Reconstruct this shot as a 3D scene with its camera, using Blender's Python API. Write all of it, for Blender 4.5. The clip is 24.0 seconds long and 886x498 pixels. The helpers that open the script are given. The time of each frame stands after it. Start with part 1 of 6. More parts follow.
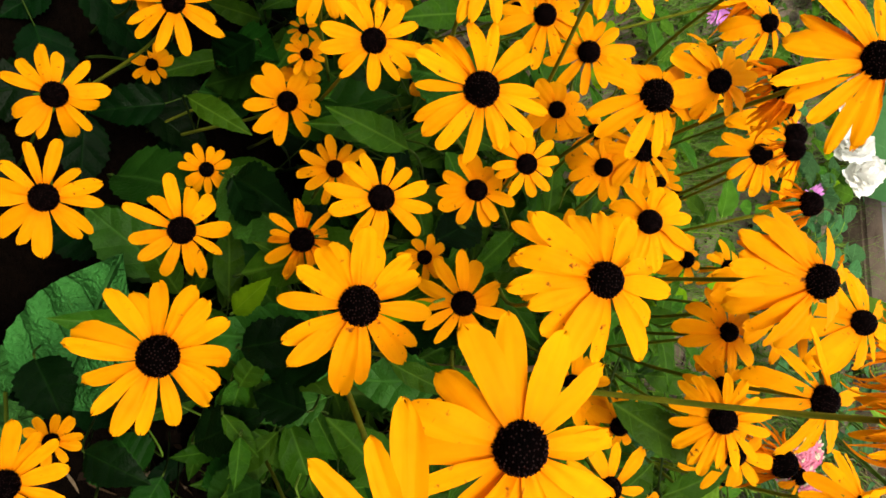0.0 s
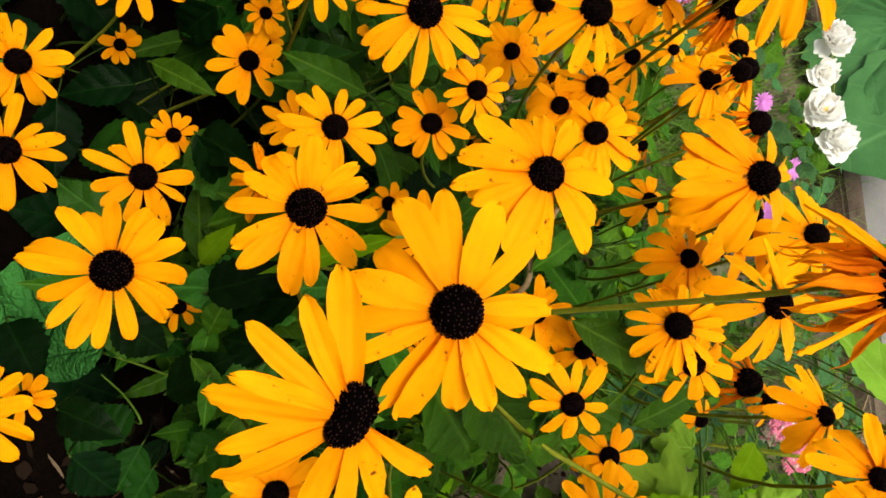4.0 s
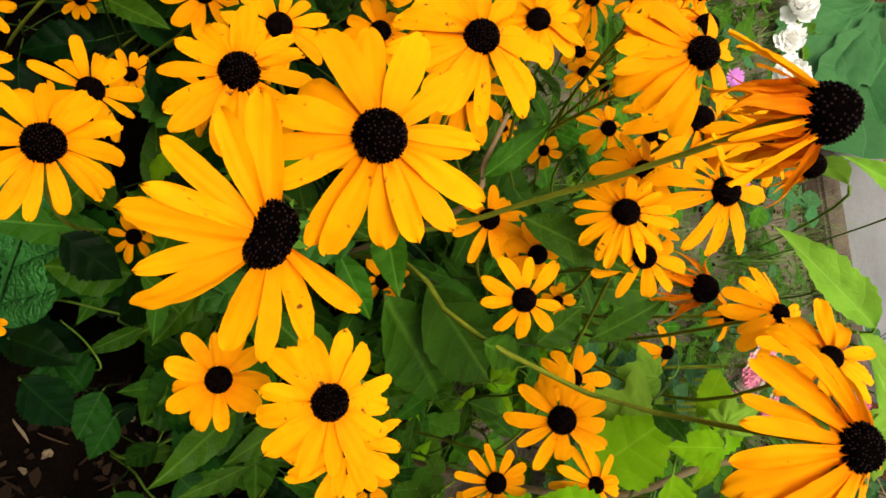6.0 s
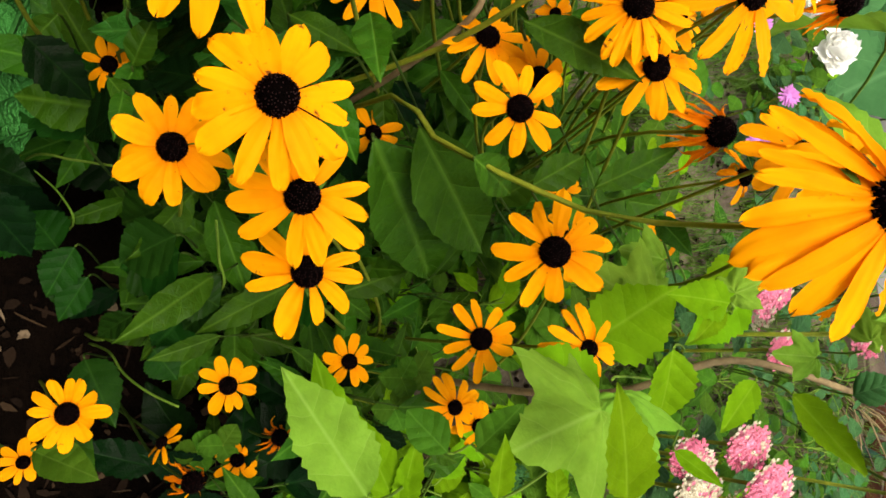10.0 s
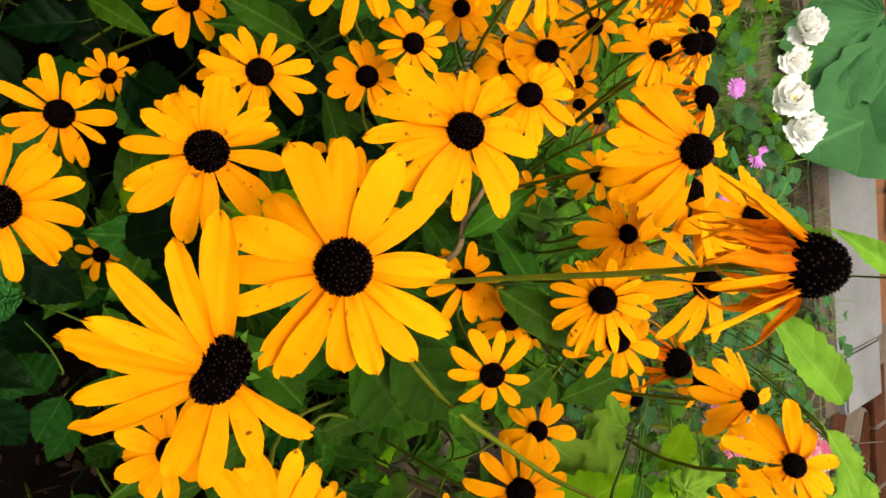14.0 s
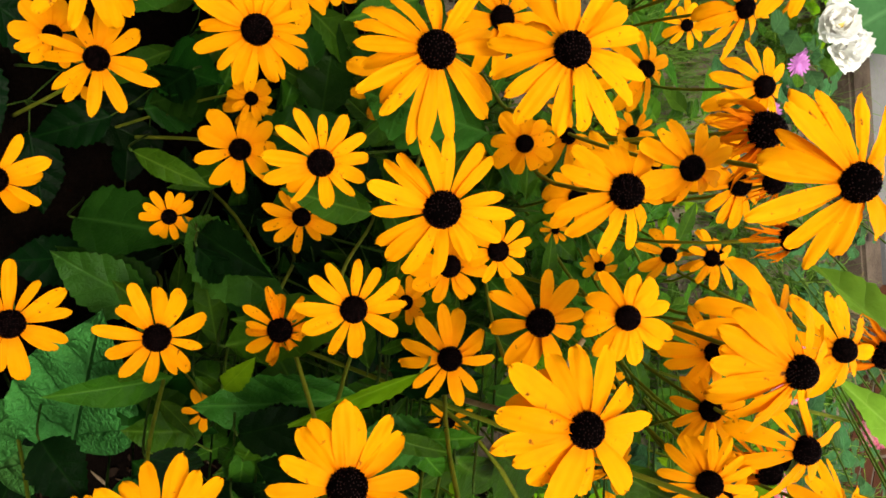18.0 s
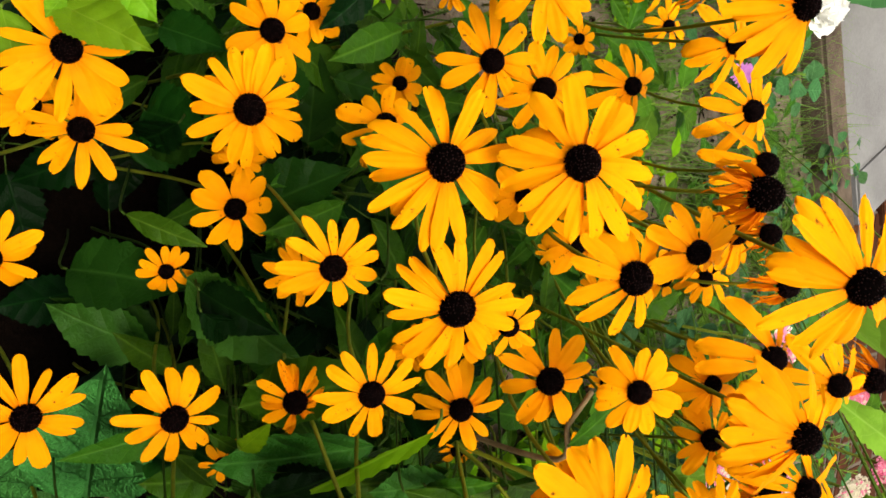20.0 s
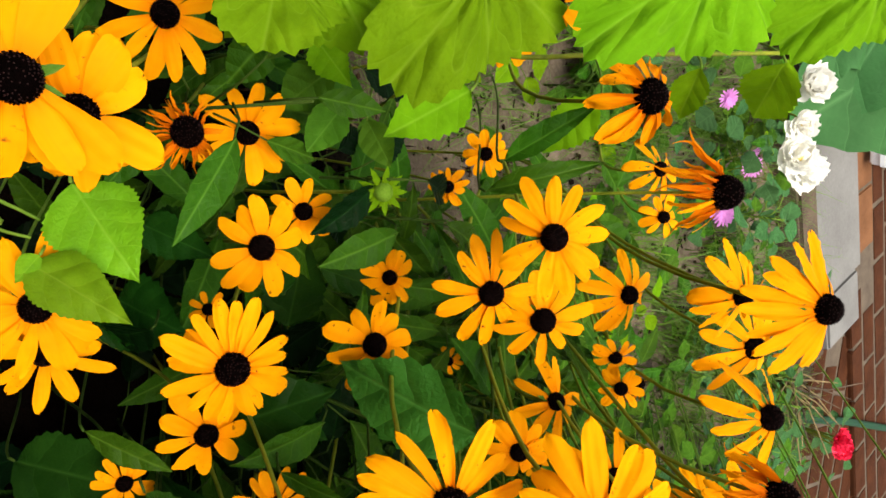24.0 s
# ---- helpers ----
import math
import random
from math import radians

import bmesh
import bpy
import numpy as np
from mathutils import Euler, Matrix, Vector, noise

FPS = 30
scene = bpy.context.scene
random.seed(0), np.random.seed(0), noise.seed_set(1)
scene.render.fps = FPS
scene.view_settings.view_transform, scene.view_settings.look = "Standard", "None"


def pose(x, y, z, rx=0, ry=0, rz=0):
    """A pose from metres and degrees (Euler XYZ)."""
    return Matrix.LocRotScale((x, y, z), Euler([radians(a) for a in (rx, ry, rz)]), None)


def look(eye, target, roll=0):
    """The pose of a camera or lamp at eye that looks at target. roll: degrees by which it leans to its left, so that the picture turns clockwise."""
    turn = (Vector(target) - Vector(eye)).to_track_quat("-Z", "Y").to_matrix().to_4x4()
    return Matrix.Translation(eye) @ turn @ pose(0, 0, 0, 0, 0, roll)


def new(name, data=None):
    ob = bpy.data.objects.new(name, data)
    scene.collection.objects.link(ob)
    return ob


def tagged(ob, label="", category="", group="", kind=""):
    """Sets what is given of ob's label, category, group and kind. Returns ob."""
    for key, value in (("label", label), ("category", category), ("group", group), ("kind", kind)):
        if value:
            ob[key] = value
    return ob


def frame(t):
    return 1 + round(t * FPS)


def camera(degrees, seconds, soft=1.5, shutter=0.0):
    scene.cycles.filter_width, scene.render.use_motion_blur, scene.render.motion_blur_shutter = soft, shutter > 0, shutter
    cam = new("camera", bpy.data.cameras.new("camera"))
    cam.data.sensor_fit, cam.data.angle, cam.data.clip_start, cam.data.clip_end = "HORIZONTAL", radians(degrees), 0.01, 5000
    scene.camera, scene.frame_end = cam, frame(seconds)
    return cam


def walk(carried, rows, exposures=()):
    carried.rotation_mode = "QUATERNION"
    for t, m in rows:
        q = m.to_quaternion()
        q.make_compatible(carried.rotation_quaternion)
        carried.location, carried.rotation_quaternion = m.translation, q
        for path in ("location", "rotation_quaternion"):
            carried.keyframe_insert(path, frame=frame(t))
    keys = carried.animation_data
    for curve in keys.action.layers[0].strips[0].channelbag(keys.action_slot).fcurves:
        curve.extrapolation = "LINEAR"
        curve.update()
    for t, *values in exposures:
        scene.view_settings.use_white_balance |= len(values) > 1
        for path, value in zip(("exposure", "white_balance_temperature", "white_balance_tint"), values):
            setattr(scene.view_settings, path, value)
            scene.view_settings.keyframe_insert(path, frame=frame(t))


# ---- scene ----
# camera: held over the bed, leaning towards the path
cam = camera(63.1, 24.0, 1.6)
METRES, EYE, TIP = 1.0, 1.05, radians(35)
BASE = Matrix(((0, 0, -1, 0), (math.cos(TIP), math.sin(TIP), 0, 0), (math.sin(TIP), -math.cos(TIP), 0, EYE), (0, 0, 0, 1)))
ROWS = [
    (0.0, 0.0, 0.0, 0.0, 0.0, 0.0, -0.0),
    (0.5, 0.0013, 0.0009, -0.0016, 0.03, 0.06, 0.21),
    (1.0, 0.0047, -0.0019, -0.0027, 0.06, 0.21, 0.43),
    (1.5, 0.0066, -0.0062, -0.002, 0.1, 0.35, 0.71),
    (3.5, 0.0211, -0.0045, -0.0428, -0.15, 1.03, 2.26),
    (4.0, 0.025, -0.0074, -0.0615, -0.35, 1.17, 2.56),
    (4.5, 0.0299, -0.0063, -0.0813, -0.58, 1.36, 2.81),
    (5.0, 0.0381, -0.0053, -0.0967, -0.85, 1.6, 3.09),
    (5.5, 0.043, -0.0028, -0.12, -1.05, 1.95, 3.44),
    (6.0, 0.0481, -0.0017, -0.1427, -1.16, 2.31, 3.75),
    (6.5, 0.0542, 0.0025, -0.1664, -1.16, 2.81, 3.89),
    (7.0, 0.0553, 0.0048, -0.1912, -1.13, 3.48, 3.74),
    (7.5, 0.0598, 0.0095, -0.2056, -1.02, 4.4, 3.16),
    (8.0, 0.0681, 0.0125, -0.2173, -0.99, 5.06, 2.33),
    (8.5, 0.0653, 0.0281, -0.2251, -0.6, 5.24, 1.4),
    (9.0, 0.0675, 0.0437, -0.2384, -0.27, 4.56, 0.77),
    (9.5, 0.0589, 0.0479, -0.2588, -0.05, 3.02, 0.5),
    (11.5, 0.0821, 0.0367, -0.2264, -1.77, -1.68, 1.28),
    (12.0, 0.0816, 0.0305, -0.2042, -1.8, -1.78, 1.13),
    (12.5, 0.071, 0.0256, -0.1641, -1.73, -1.53, 0.77),
    (13.0, 0.067, 0.0208, -0.1266, -1.83, -1.16, 0.25),
    (13.5, 0.0616, 0.0158, -0.0944, -1.99, -0.94, -0.28),
    (14.0, 0.06, 0.011, -0.069, -2.17, -1.08, -0.71),
    (14.5, 0.0531, 0.015, -0.0419, -2.38, -1.57, -0.92),
    (15.0, 0.0485, 0.0128, -0.018, -2.47, -2.31, -1.03),
    (15.5, 0.044, 0.01, 0.0061, -2.37, -3.03, -0.81),
    (16.0, 0.0408, 0.008, 0.0335, -2.13, -3.95, -0.19),
    (16.5, 0.0303, 0.0115, 0.0657, -1.65, -5.2, 1.01),
    (17.0, 0.0321, 0.0139, 0.0972, -1.33, -7.37, 2.75),
    (17.5, 0.0269, 0.0214, 0.1368, -1.2, -10.16, 4.88),
    (19.5, 0.0144, 0.0455, 0.2312, -3.69, -17.49, 9.42),
    (20.0, 0.0124, 0.0496, 0.2628, -4.41, -18.1, 9.5),
    (20.5, 0.0091, 0.0584, 0.2896, -4.9, -18.39, 9.36),
    (21.0, 0.0058, 0.0683, 0.3036, -5.28, -18.7, 9.19),
    (21.5, 0.0054, 0.0806, 0.3228, -5.61, -18.99, 9.11),
    (22.0, 0.0054, 0.0908, 0.3382, -5.85, -19.24, 9.18),
    (22.5, 0.0094, 0.1038, 0.3494, -6.13, -19.11, 9.04),
    (23.0, 0.0155, 0.1108, 0.3586, -6.35, -18.22, 8.33),
    (23.5, 0.0201, 0.1175, 0.3797, -6.36, -16.27, 7.12),
    (24.0, 0.0149, 0.1219, 0.3927, -6.05, -13.64, 5.67),
]
walk(cam, [(t, BASE @ pose(METRES * x, METRES * y, METRES * z, 90 + pitch, roll, yaw)) for t, x, y, z, yaw, pitch, roll in ROWS],
     ((0, 1.20), (7, 1.22), (9, 1.35), (12, 1.36), (14, 1.20), (17, 1.21), (20, 1.33), (24, 1.42)))

# ---- world, sun, exposure ----
world = bpy.data.worlds.new("world")
scene.world = world
world.use_nodes = True
wn = world.node_tree.nodes
sky = wn.new("ShaderNodeTexSky")
sky.sky_type, sky.sun_disc = "NISHITA", False
sky.sun_elevation, sky.sun_rotation = radians(58), radians(200)
sky.air_density, sky.dust_density = 1.0, 3.0
wn["Background"].inputs["Strength"].default_value = 0.13
veil = wn.new("ShaderNodeHueSaturation")
veil.inputs["Saturation"].default_value = 0.10
world.node_tree.links.new(sky.outputs["Color"], veil.inputs["Color"])
world.node_tree.links.new(veil.outputs["Color"], wn["Background"].inputs["Color"])
sun_data = bpy.data.lights.new("sun", "SUN")
sun_data.energy, sun_data.angle, sun_data.color = 2.2, radians(30), (1.0, 0.90, 0.74)
sun_lamp = new("sun", sun_data)
sun_lamp.matrix_world = look((0.3, -0.6, 5.0), (0, 0.35, 0))

# ---- materials ----
class Nodes:
    """A small builder of node materials."""

    def __init__(self, name):
        self.mat = bpy.data.materials.new(name)
        self.mat.use_nodes = True
        self.tree = self.mat.node_tree
        self.bsdf = self.tree.nodes["Principled BSDF"]
        self.out = self.tree.nodes["Material Output"]

    def put(self, kind):
        return self.tree.nodes.new(kind)

    def link(self, a, b):
        self.tree.links.new(a, b)

    def feed(self, value, socket):
        if isinstance(value, bpy.types.NodeSocket):
            self.link(value, socket)
        else:
            socket.default_value = value

    def math(self, op, a, b=0.0, clamp=False):
        node = self.put("ShaderNodeMath")
        node.operation, node.use_clamp = op, clamp
        self.feed(a, node.inputs[0])
        self.feed(b, node.inputs[1])
        return node.outputs[0]

    def noise(self, scale, detail=4.0, vector=None, rough=0.55):
        node = self.put("ShaderNodeTexNoise")
        node.inputs["Scale"].default_value = scale
        node.inputs["Detail"].default_value = detail
        node.inputs["Roughness"].default_value = rough
        if vector is not None:
            self.link(vector, node.inputs["Vector"])
        return node.outputs["Fac"]

    def ramp(self, fac, stops):
        node = self.put("ShaderNodeValToRGB")
        while len(node.color_ramp.elements) < len(stops):
            node.color_ramp.elements.new(0.5)
        for element, (place, colour) in zip(node.color_ramp.elements, stops):
            element.position, element.color = place, (*colour, 1) if len(colour) == 3 else colour
        self.link(fac, node.inputs["Fac"])
        return node.outputs["Color"]

    def mix(self, fac, a, b, blend="MIX"):
        node = self.put("ShaderNodeMix")
        node.data_type, node.blend_type = "RGBA", blend
        self.feed(fac, node.inputs[0])
        for value, socket in ((a, node.inputs[6]), (b, node.inputs[7])):
            self.feed((*value, 1) if isinstance(value, tuple) else value, socket)
        return node.outputs[2]

    def local(self):
        return self.put("ShaderNodeTexCoord").outputs["Object"]

    def xyz(self, vector):
        node = self.put("ShaderNodeSeparateXYZ")
        self.link(vector, node.inputs[0])
        return node.outputs

    def shifted(self, vector):
        """Local places moved by each object's own random number, so that copies differ."""
        rnd = self.put("ShaderNodeObjectInfo").outputs["Random"]
        node = self.put("ShaderNodeVectorMath")
        node.operation = "ADD"
        self.link(vector, node.inputs[0])
        self.link(self.math("MULTIPLY", rnd, 37.0), node.inputs[1])
        return node.outputs[0]

    def random(self):
        return self.put("ShaderNodeObjectInfo").outputs["Random"]

    def bump(self, height, strength, distance):
        node = self.put("ShaderNodeBump")
        node.inputs["Strength"].default_value = strength
        node.inputs["Distance"].default_value = distance
        self.link(height, node.inputs["Height"])
        self.link(node.outputs[0], self.bsdf.inputs["Normal"])
        return node.outputs[0]

    def done(self, colour, rough=0.6, sheer=0.0, spec=0.35, sheer_tint=None):
        self.feed((*colour, 1) if isinstance(colour, tuple) else colour, self.bsdf.inputs["Base Color"])
        self.feed(rough, self.bsdf.inputs["Roughness"])
        self.bsdf.inputs["Specular IOR Level"].default_value = spec
        if sheer:
            thin = self.put("ShaderNodeBsdfTranslucent")
            if sheer_tint:
                colour = self.mix(1.0, colour, sheer_tint, "MULTIPLY")
            self.feed((*colour, 1) if isinstance(colour, tuple) else colour, thin.inputs["Color"])
            both = self.put("ShaderNodeMixShader")
            both.inputs[0].default_value = sheer
            self.link(self.bsdf.outputs[0], both.inputs[1])
            self.link(thin.outputs[0], both.inputs[2])
            self.link(both.outputs[0], self.out.inputs["Surface"])
        return self.mat


def petal_material(name, base, middle, tip, streak, spots, sheer=0.25):
    n = Nodes(name)
    place = n.local()
    x, y, _ = n.xyz(place)
    colour = n.ramp(x, [(0.0, base), (0.28, middle), (1.0, tip)])
    moved = n.shifted(place)
    stretch = n.put("ShaderNodeMapping")
    stretch.inputs["Scale"].default_value = (1.5, 22, 3)
    n.link(moved, stretch.inputs["Vector"])
    grain = n.noise(1.0, 3, stretch.outputs[0])
    colour = n.mix(n.math("MULTIPLY", n.math("SUBTRACT", grain, 0.42, True), 1.5, True), colour, streak)
    blotch = n.noise(3.0, 2, moved)
    colour = n.mix(n.math("MULTIPLY", n.math("SUBTRACT", blotch, 0.5, True), 1.2, True), colour, base)
    fleck = n.noise(9.0, 2, moved)
    spotted = n.math("GREATER_THAN", n.random(), 0.62)
    dots = n.math("MULTIPLY", n.math("MULTIPLY", n.math("SUBTRACT", fleck, spots, True), 9.0, True), spotted)
    colour = n.mix(dots, colour, (0.16, 0.05, 0.008))
    shade = n.math("ADD", n.math("MULTIPLY", n.random(), 0.16), 0.81)
    tone = n.put("ShaderNodeHueSaturation")
    tone.inputs["Hue"].default_value = 0.5
    n.link(shade, tone.inputs["Value"])
    n.link(colour, tone.inputs["Color"])
    ribs = n.math("SINE", n.math("MULTIPLY", y, 60.0))
    n.bump(n.math("ADD", n.math("MULTIPLY", ribs, 0.35), n.math("MULTIPLY", grain, 0.5)), 0.18, 0.004)
    return n.done(tone.outputs[0], 0.6, sheer, 0.02)


def leaf_material(name, colour, vein, pale, sheer=0.15, rough=0.42, spec=0.35, veined=0.45, relief=0.28, radial=False):
    """Leaf along local x from 0 to 1: midrib, slanting side veins and blotches."""
    n = Nodes(name)
    place = n.local()
    x, y, _ = n.xyz(place)
    side = n.math("ABSOLUTE", y)
    slant = n.math("SUBTRACT", x, n.math("MULTIPLY", side, 0.9))
    if radial:
        out = n.math("SUBTRACT", x, 0.23)
        turn = n.math("ARCTAN2", y, out)
        away = n.math("SQRT", n.math("ADD", n.math("MULTIPLY", out, out), n.math("MULTIPLY", y, y)))
        spoke = n.math("ABSOLUTE", n.math("SINE", n.math("MULTIPLY", turn, 3.6)))
        side = n.math("MULTIPLY", n.math("MULTIPLY", spoke, away), 0.28)
        slant = n.math("SUBTRACT", away, n.math("MULTIPLY", side, 2.4))
    rib = n.math("SUBTRACT", 1.0, n.math("MULTIPLY", side, 55.0), True)
    wave = n.math("ABSOLUTE", n.math("SINE", n.math("MULTIPLY", n.math("ADD", slant, n.math("MULTIPLY", n.noise(3.0, 2, n.shifted(place)), 0.16)), 13.0)))
    branch = n.math("SUBTRACT", 1.0, n.math("MULTIPLY", wave, 14.0), True)
    veins = n.math("MAXIMUM", rib, n.math("MULTIPLY", branch, 0.6))
    moved = n.shifted(place)
    patch = n.noise(4.0, 5, moved)
    body = n.ramp(patch, [(0.25, tuple(c * 0.72 for c in colour)), (0.55, colour), (0.85, pale)])
    fine = n.noise(42.0, 3, moved)
    body = n.mix(n.math("MULTIPLY", fine, 0.3), body, tuple(c * 0.6 for c in colour))
    cells = n.put("ShaderNodeTexVoronoi")
    cells.feature = "DISTANCE_TO_EDGE"
    cells.inputs["Scale"].default_value = 13.0
    warp = n.put("ShaderNodeVectorMath")
    warp.operation = "ADD"
    n.link(moved, warp.inputs[0])
    n.link(n.math("MULTIPLY", n.noise(7.0, 3, moved), 0.12), warp.inputs[1])
    n.link(warp.outputs[0], cells.inputs["Vector"])
    net = n.math("SUBTRACT", 1.0, n.math("MULTIPLY", cells.outputs["Distance"], 5.5), True)
    body = n.mix(n.math("MULTIPLY", net, veined * veined * 0.2), body, vein)
    body = n.mix(n.math("MULTIPLY", veins, veined), body, vein)
    tone = n.put("ShaderNodeHueSaturation")
    n.link(n.math("ADD", n.math("MULTIPLY", n.random(), 0.026), 0.489), tone.inputs["Hue"])
    n.link(n.math("ADD", n.math("MULTIPLY", n.random(), 0.4), 0.80), tone.inputs["Value"])
    n.link(body, tone.inputs["Color"])
    quilt = n.math("SUBTRACT", n.math("ADD", n.math("MULTIPLY", wave, 0.6), n.math("MULTIPLY", fine, 0.35)), n.math("ADD", n.math("MULTIPLY", veins, 0.5), n.math("MULTIPLY", net, 0.10)))
    n.bump(quilt, relief, 0.02)
    return n.done(tone.outputs[0], rough, sheer, spec)


def plain_material(name, dark, light, scale, rough, relief=0.3, distance=0.003, fine=8.0, local=True, spec=0.3, sheer=0.0):
    """Two-scale mottling over one stuff."""
    n = Nodes(name)
    place = n.shifted(n.local()) if local else n.put("ShaderNodeNewGeometry").outputs["Position"]
    big, small = n.noise(scale, 5, place), n.noise(scale * fine, 4, place, 0.65)
    colour = n.ramp(n.math("ADD", n.math("MULTIPLY", big, 0.65), n.math("MULTIPLY", small, 0.35)), [(0.32, dark), (0.68, light)])
    n.bump(n.math("ADD", big, small), relief, distance)
    return n.done(colour, rough, sheer, spec)


PETAL = petal_material("petal_yellow", (0.80, 0.205, 0.001), (0.91, 0.320, 0.001), (0.93, 0.380, 0.0015), (0.89, 0.285, 0.001), 0.655)
PETAL_OLD = petal_material("petal_orange", (0.68, 0.13, 0.001), (0.88, 0.28, 0.001), (0.92, 0.38, 0.002), (0.62, 0.11, 0.001), 0.62)
PETAL_DRY = petal_material("petal_rust", (0.50, 0.07, 0.002), (0.86, 0.22, 0.002), (0.93, 0.34, 0.003), (0.33, 0.040, 0.002), 0.62, 0.4)
CONE = plain_material("cone_dark", (0.0004, 0.0002, 0.0002), (0.0014, 0.0005, 0.0005), 2.0, 0.7, 0.2, 0.05, 12, spec=0.006)
CONE_TIPS = plain_material("cone_tips", (0.0006, 0.0003, 0.0003), (0.020, 0.0075, 0.0075), 5.0, 0.45, 0.2, 0.05, 6, spec=0.05)
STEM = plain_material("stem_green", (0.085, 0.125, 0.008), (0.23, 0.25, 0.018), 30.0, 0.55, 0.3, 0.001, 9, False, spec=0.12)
# Darker copy of the stem green, with the low bed's shade as colour.
STEM_DEEP_SHADED = plain_material("stem_deep_shaded", (0.012, 0.035, 0.004), (0.05, 0.085, 0.012), 30.0, 0.6, 0.3, 0.001, 9, False, spec=0.08)
STEM_PALE = plain_material("stem_pale_green", (0.06, 0.13, 0.010), (0.15, 0.24, 0.03), 30.0, 0.6, 0.3, 0.001, 9, False, spec=0.06)
STEM_DRY = plain_material("stem_straw", (0.08, 0.055, 0.02), (0.24, 0.17, 0.08), 30.0, 0.75, 0.4, 0.001, 9, False)
BUD_HEART = plain_material("bud_heart", (0.30, 0.42, 0.10), (0.55, 0.65, 0.26), 12.0, 0.7, 0.3, 0.01, 8, spec=0.05)
SEPAL = leaf_material("sepal_green", (0.06, 0.13, 0.010), (0.10, 0.20, 0.03), (0.10, 0.19, 0.02), spec=0.06)
# Broad leaf twice: a shade-darkened green and, next, a copy painted lit.
LEAF_BROAD_SHADED = leaf_material("leaf_broad_shaded", (0.0080, 0.034, 0.003), (0.025, 0.075, 0.010), (0.015, 0.053, 0.005), 0.06, 0.40, 0.045, 0.5, 0.22)
LEAF_LIT = leaf_material("leaf_lit", (0.032, 0.112, 0.011), (0.080, 0.205, 0.032), (0.050, 0.155, 0.018), 0.08, 0.40, 0.08, 0.55, 0.35)
# Near-black leaf green: the shade under the flowers is put into the colour.
LEAF_SHADED = leaf_material("leaf_shaded", (0.0018, 0.0095, 0.0015), (0.007, 0.027, 0.004), (0.004, 0.018, 0.0026), 0.05, 0.40, 0.035, 0.5, 0.22)
LEAF_CRINKLED = leaf_material("leaf_crinkled", (0.055, 0.200, 0.036), (0.11, 0.30, 0.07), (0.080, 0.25, 0.048), 0.08, 0.40, 0.12, 0.35, 1.0)
LEAF_MID = leaf_material("leaf_mid", (0.024, 0.074, 0.003), (0.075, 0.165, 0.015), (0.042, 0.112, 0.006), 0.12, 0.42, 0.05, 0.6, 0.26)
LEAF_LIGHT = leaf_material("leaf_light", (0.145, 0.305, 0.004), (0.26, 0.45, 0.03), (0.21, 0.39, 0.009), 0.42, 0.55, 0.02, 0.35, 0.22)
# Lighter copy of the light leaf: some pale by nature, others painted sunlit.
LEAF_PALE_SUNLIT = leaf_material("leaf_pale_sunlit", (0.19, 0.36, 0.030), (0.32, 0.50, 0.10), (0.26, 0.45, 0.05), 0.42, 0.55, 0.03, 0.35, 0.22)
LEAF_VINE = leaf_material("leaf_vine", (0.15, 0.34, 0.007), (0.26, 0.47, 0.04), (0.20, 0.41, 0.014), 0.4, 0.45, 0.10, 0.4, 0.3)
LEAF_PALM = leaf_material("leaf_palm", (0.145, 0.315, 0.005), (0.26, 0.46, 0.035), (0.21, 0.40, 0.011), 0.40, 0.55, 0.02, 0.3, 0.28, True)
LEAF_GREY = leaf_material("leaf_grey_green", (0.034, 0.098, 0.028), (0.09, 0.19, 0.07), (0.052, 0.135, 0.040), 0.1, 0.6, 0.06)
LEAF_WEED = leaf_material("leaf_weed", (0.045, 0.115, 0.006), (0.10, 0.19, 0.022), (0.075, 0.16, 0.010), 0.2, 0.55, 0.04)
GRASS = plain_material("grass_blade", (0.045, 0.12, 0.007), (0.12, 0.21, 0.018), 9.0, 0.55, 0.1, 0.001, 6, False, sheer=0.25)


def soil_material():
    """Earth near-black under the plants, the shade there put into its colour; dry and pale towards the kerb, with a
    ragged border.
    """
    n = Nodes("soil")
    place = n.put("ShaderNodeNewGeometry").outputs["Position"]
    _, y, _ = n.xyz(place)
    big, small, drift = n.noise(14, 5, place), n.noise(120, 4, place, 0.65), n.noise(3.0, 3, place)
    grain = n.math("ADD", n.math("MULTIPLY", big, 0.6), n.math("MULTIPLY", small, 0.4))
    shaded_earth = n.ramp(grain, [(0.3, (0.0005, 0.0004, 0.0003)), (0.75, (0.0055, 0.0032, 0.002))])
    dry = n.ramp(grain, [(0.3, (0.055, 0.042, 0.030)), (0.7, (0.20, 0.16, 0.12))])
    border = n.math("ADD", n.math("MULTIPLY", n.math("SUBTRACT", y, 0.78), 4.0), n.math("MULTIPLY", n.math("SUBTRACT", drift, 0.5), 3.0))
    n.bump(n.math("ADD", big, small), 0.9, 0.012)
    return n.done(n.mix(n.math("ADD", border, 0.5, True), shaded_earth, dry), 0.95, 0.0, 0.02)


SOIL = soil_material()


